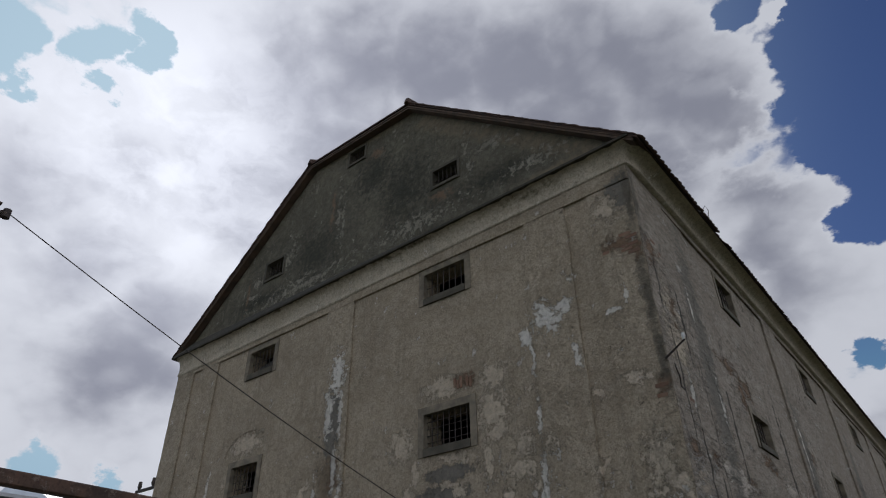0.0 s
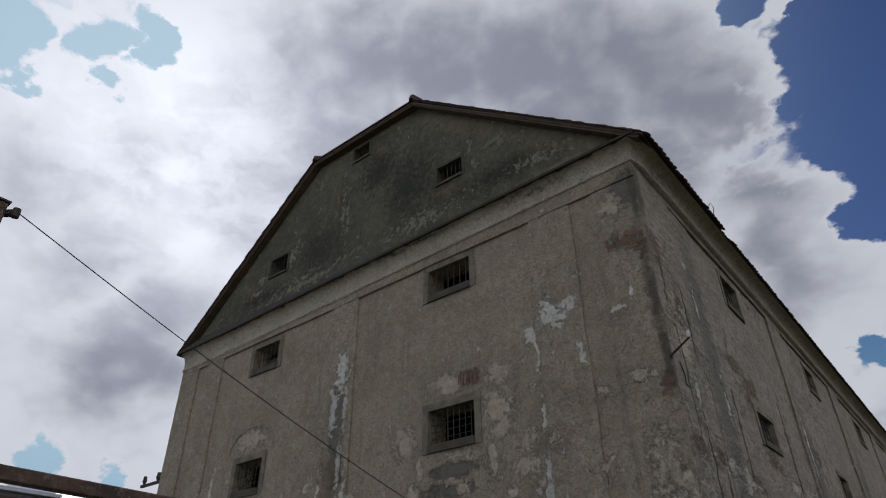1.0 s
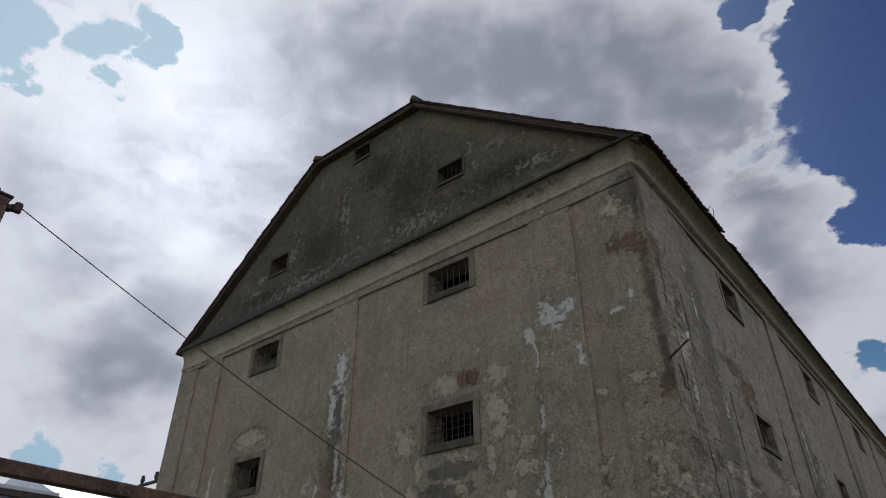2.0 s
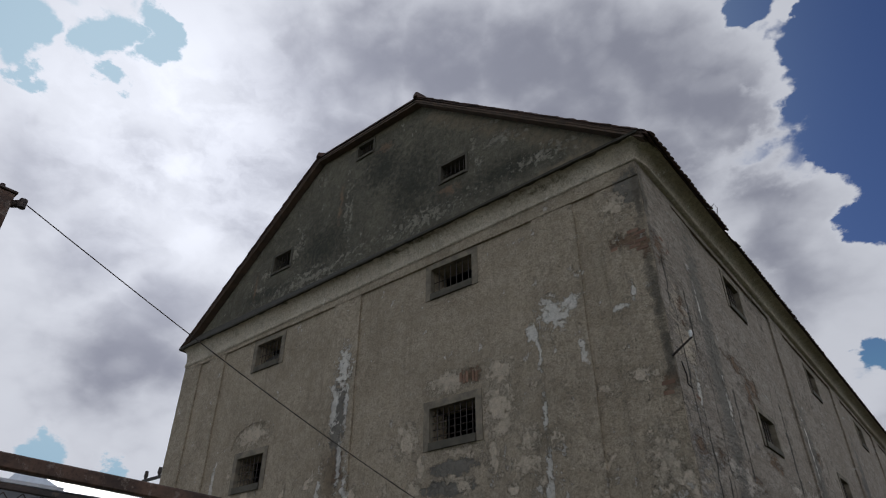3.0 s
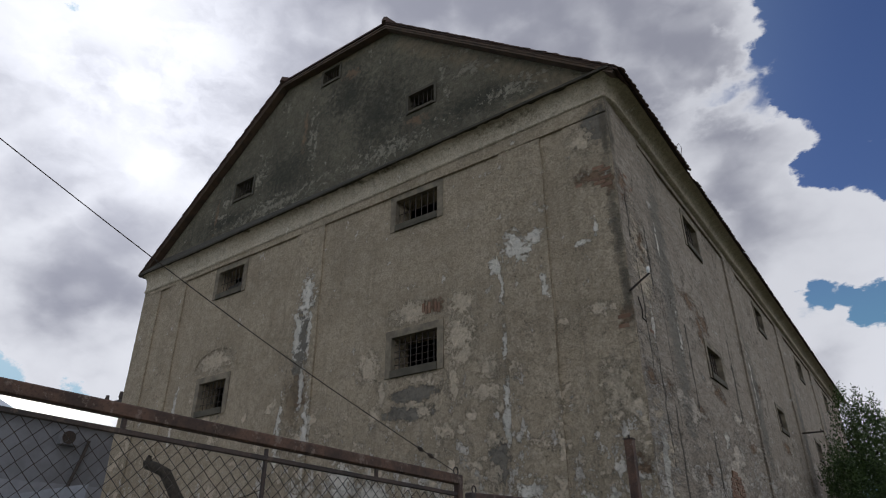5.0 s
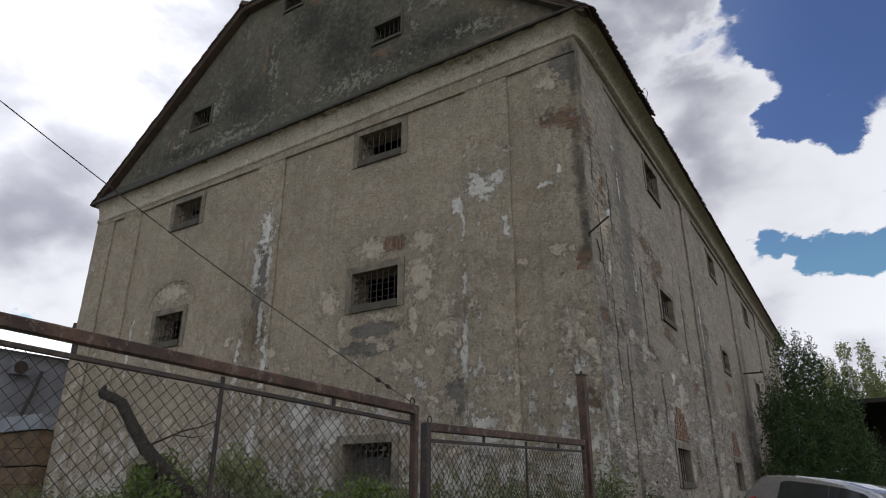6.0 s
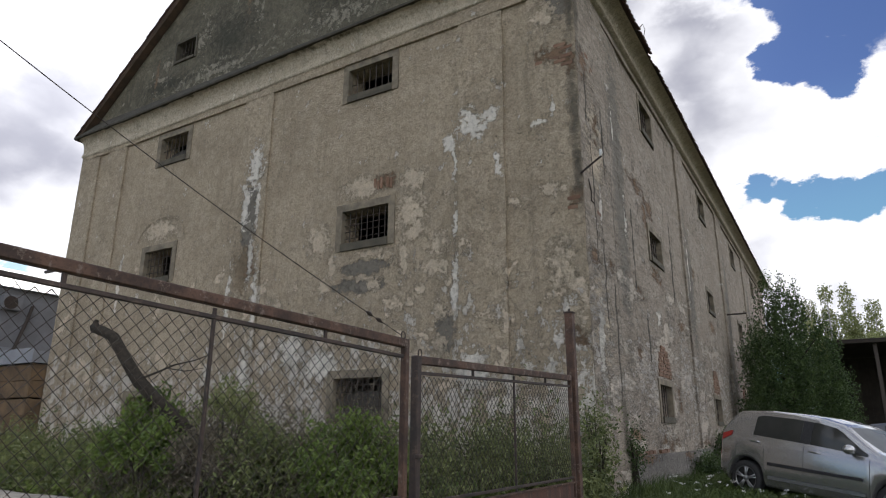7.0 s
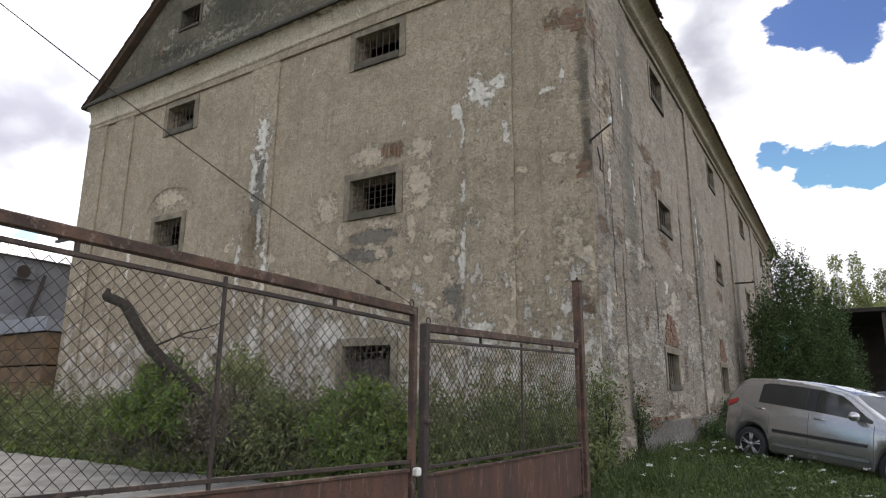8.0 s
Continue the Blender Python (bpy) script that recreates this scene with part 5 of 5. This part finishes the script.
def bush(label, centre, radii, k, size, mat):
    b = thing("bush", label, "bush")
    gz = ground_z(centre[0], centre[1])
    bm = bmesh.new()
    for i in range(14):
        a = i * 2.4
        tip = (centre[0] + math.cos(a) * radii[0] * 0.8, centre[1] + math.sin(a) * radii[1] * 0.8, centre[2] + radii[2] * (0.2 + 0.5 * ((i * 7) % 5) / 5))
        tube(bm, [(centre[0] + 0.1 * math.cos(a), centre[1] + 0.1 * math.sin(a), gz - 0.05), ((centre[0] + tip[0]) / 2, (centre[1] + tip[1]) / 2, (gz + tip[2]) / 2 + 0.1), tip], [0.014, 0.01, 0.004], 5)
    part("branchwork", bm, bark, b)
    tips = rng.normal(size=(70, 3))
    tips /= np.linalg.norm(tips, axis=1)[:, None]
    tips[:, 2] = np.abs(tips[:, 2]) * 1.1 - 0.25
    pick = rng.integers(0, 70, k)
    pts = np.array(centre) + tips[pick] * np.array(radii) * rng.uniform(0.35, 1.2, 70)[pick][:, None] + rng.normal(size=(k, 3)) * 0.10
    pts[:, 2] = np.maximum(pts[:, 2], gz + 0.03)
    part("foliage", coated(leaves(pts, rng.uniform(0.6, 1.7, k) * size, rng, 0.35, 0.21), mat), None, b)
    return b


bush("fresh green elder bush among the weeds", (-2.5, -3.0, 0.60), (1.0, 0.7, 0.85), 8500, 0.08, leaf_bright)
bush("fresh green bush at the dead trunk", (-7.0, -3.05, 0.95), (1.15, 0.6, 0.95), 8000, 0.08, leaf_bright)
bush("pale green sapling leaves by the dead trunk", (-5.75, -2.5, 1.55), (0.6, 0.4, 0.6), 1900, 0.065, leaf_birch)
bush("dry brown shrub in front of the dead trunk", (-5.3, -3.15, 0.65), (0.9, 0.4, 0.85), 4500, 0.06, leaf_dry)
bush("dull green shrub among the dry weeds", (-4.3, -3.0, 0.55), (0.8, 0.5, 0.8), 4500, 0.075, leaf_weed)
bush("dark green creeper at the wall foot", (0.16, 1.65, 0.75), (0.07, 0.16, 0.75), 700, 0.05, leaf_tree)
bush("low green bush at the side wall", (0.5, 7.6, 0.40), (0.5, 1.1, 0.35), 2000, 0.07, leaf_tree)
bush("thin green climber at the granary corner", (0.1, -0.25, 1.0), (0.22, 0.12, 1.05), 850, 0.055, leaf_weed)
bush("shrub growing beside the granary wall", (0.7, 11.2, 0.7), (0.6, 1.1, 0.7), 2200, 0.10, leaf_tree)

# rough grass on the verge
k = 60000
x, y = 0.15 + rng.uniform(0, 1, k) ** 0.9 * 8, -5.5 + rng.uniform(0, 1, k) * 13
keep = ~((x < 0.75) & (y < -2.3))
x, y = x[keep], y[keep]
tall = 0.08 + 0.08 * np.clip(np.sin(x * 1.9 + 0.7 * y) + np.sin(y * 2.7 - x), 0, 2) + rng.uniform(0, 0.10, len(x)) + 0.12 * np.exp(-x / 0.6)
tagged(part("grass", coated(blades(np.stack([x, y, heights(zip(x, y)) - 0.01], 1), tall, rng, 0.006, 0.4), leaf_grass), None, None), "long rough grass on the verge by the car", "grass", kind="stuff")
k = 16000
x, y = rng.uniform(0.15, 9, k), rng.uniform(7, 26, k)
tagged(part("grass", coated(blades(np.stack([x, y, heights(zip(x, y)) - 0.01], 1), rng.uniform(0.12, 0.35, k), rng, 0.012, 0.4), leaf_grass), None, None), "long rough grass along the granary side", "grass", kind="stuff")
k = 15000
x, y = rng.uniform(0.2, 6, k), rng.uniform(-5, 4, k)
keep = ~((x < 0.75) & (y < -2.3))
x, y = x[keep], y[keep]
pts = np.stack([x, y, heights(zip(x, y)) + rng.uniform(0.01, 0.16, len(x))], 1)
tagged(part("clover", coated(leaves(pts, rng.uniform(0.02, 0.06, len(x)), rng, 0.0, 0.45), leaf_grass), None, None), "clover and plantain between the grass", "grass", kind="stuff")
k = 80
x, y = rng.uniform(0.3, 5.5, k), rng.uniform(-2.0, 4.5, k)
heads = np.repeat(np.stack([x, y, heights(zip(x, y)) + rng.uniform(0.15, 0.38, k)], 1), 10, axis=0) + rng.normal(size=(k * 10, 3)) * np.array([0.022, 0.022, 0.008])
tagged(part("white_flowers", coated(leaves(heads, np.full(k * 10, 0.022), rng, 0.0, 0.5), petal), None, None), "small white umbel flowers in the grass", "flowers", kind="stuff")

# ---- pieces: bricks and tiles ----


def brick_mesh():
    bm = bmesh.new()
    box(bm, (-0.5, -0.5, -0.5), (0.5, 0.5, 0.5))
    return link("brick", bm, brick_red)


BRICK = brick_mesh()


def brick(wall, place, u, z, wide, tall, proud=0.012):
    ob = new("brick", BRICK)
    ob.parent = wall
    a, b = Vector(place(u, z, proud)), Vector(place(u, z, -0.08))
    along_x = abs(a.x - b.x) > abs(a.y - b.y)
    ob.matrix_basis = Matrix.LocRotScale((a + b) / 2, Euler((0, 0, random.uniform(-0.03, 0.03))), ((a - b).length, wide, tall) if along_x else (wide, (a - b).length, tall))


random.seed(7)
# exposed courses at the corner
for z_mid, count, reach in ((8.30, 6, 0.62), (5.32, 4, 0.26), (2.85, 3, 0.30)):
    for k in range(count):
        z = z_mid + (k - count / 2) * 0.088
        u = -0.13 - 0.13 * (k % 2)
        while u > -reach * random.uniform(0.6, 1.2):
            if random.random() < 0.8:
                brick(front_wall, on_front, u, z, 0.235, 0.068, 0.048 + random.uniform(0, 0.012))
            u -= 0.26
        for u in (0.14, 0.40, 0.66):
            if random.random() < 0.6 and z_mid != 2.85:
                brick(side_wall, on_side, u + 0.12 * (k % 2), z, 0.235, 0.068, 0.048 + random.uniform(0, 0.012))
# brick course along the plinth
for k in range(13):
    if random.random() < 0.8:
        brick(side_wall, on_side, 1.98 + k * 0.262, 0.895 + random.uniform(-.006, .006), 0.24, 0.068, 0.05 + random.uniform(0, 0.02))
# soldier course over the middle window
for k in range(6):
    if k != 3:
        brick(front_wall, on_front, -4.62 + k * 0.085, 6.47 + random.uniform(-.04, .04), 0.062, random.uniform(.18, .26), 0.014)
# bricked-up arches over the lowest side windows
for y0 in (5.42, 12.95, 20.5, 28.0):
    for r in range(9):
        z = 2.56 + r * 0.083
        half = 0.66 * math.sqrt(max(0.0, 1 - ((z - 2.50) / 0.80) ** 2))
        u = -half + 0.06 * (r % 2)
        while u < half - 0.05:
            if random.random() < 0.93:
                brick(side_wall, on_side, y0 + u + 0.06, z, 0.115, 0.068, 0.012 + random.uniform(0, 0.012))
            u += 0.128
# eaves and verge tiles
k = int((LENGTH + 0.9) / 0.195)
for i in range(k):
    y = -0.2 + i * 0.195
    slip = 0.05 if 24 <= i < 27 else 0.0
    ob = new("tile", TILE)
    ob.parent = roof
    ob.matrix_basis = Matrix.Translation((0.30 + random.uniform(-.012, .012) - slip + (0.04 if i < 24 else 0), y, 10.46 + 0.797 * 0.20 + 0.015 + random.uniform(-.006, .006))) @ Matrix.Rotation(radians(pitch), 4, "Y") @ Matrix.Rotation(radians(90 + random.uniform(-2, 2)), 4, "Z")
for x0, z0, x1, z1, yaw in ((0.45, 10.50, -5.93, 15.60, 1), (-16.60, 10.36, -10.30, 15.60, -1)):
    run = math.hypot(x1 - x0, z1 - z0)
    for i in range(int(run / 0.17)):
        t = i * 0.17 / run
        ob = new("tile", TILE)
        ob.parent = roof
        ob.matrix_basis = Matrix.Translation((x0 + (x1 - x0) * t - yaw * 0.24, -0.24, z0 + (z1 - z0) * t + 0.24 * 0.797 + 0.02 + random.uniform(-.006, .008))) @ Matrix.Rotation(radians(yaw * (pitch - 4)), 4, "Y") @ Matrix.Rotation(radians(yaw * 90 + random.uniform(-3, 3)), 4, "Z")
for i in range(23):
    ob = new("tile", TILE)
    ob.parent = roof
    ob.matrix_basis = Matrix.Translation((-10.2 + i * 0.19, 0.02, 15.60 + 0.25)) @ Matrix.Rotation(radians(38 + random.uniform(-2, 2)), 4, "X")
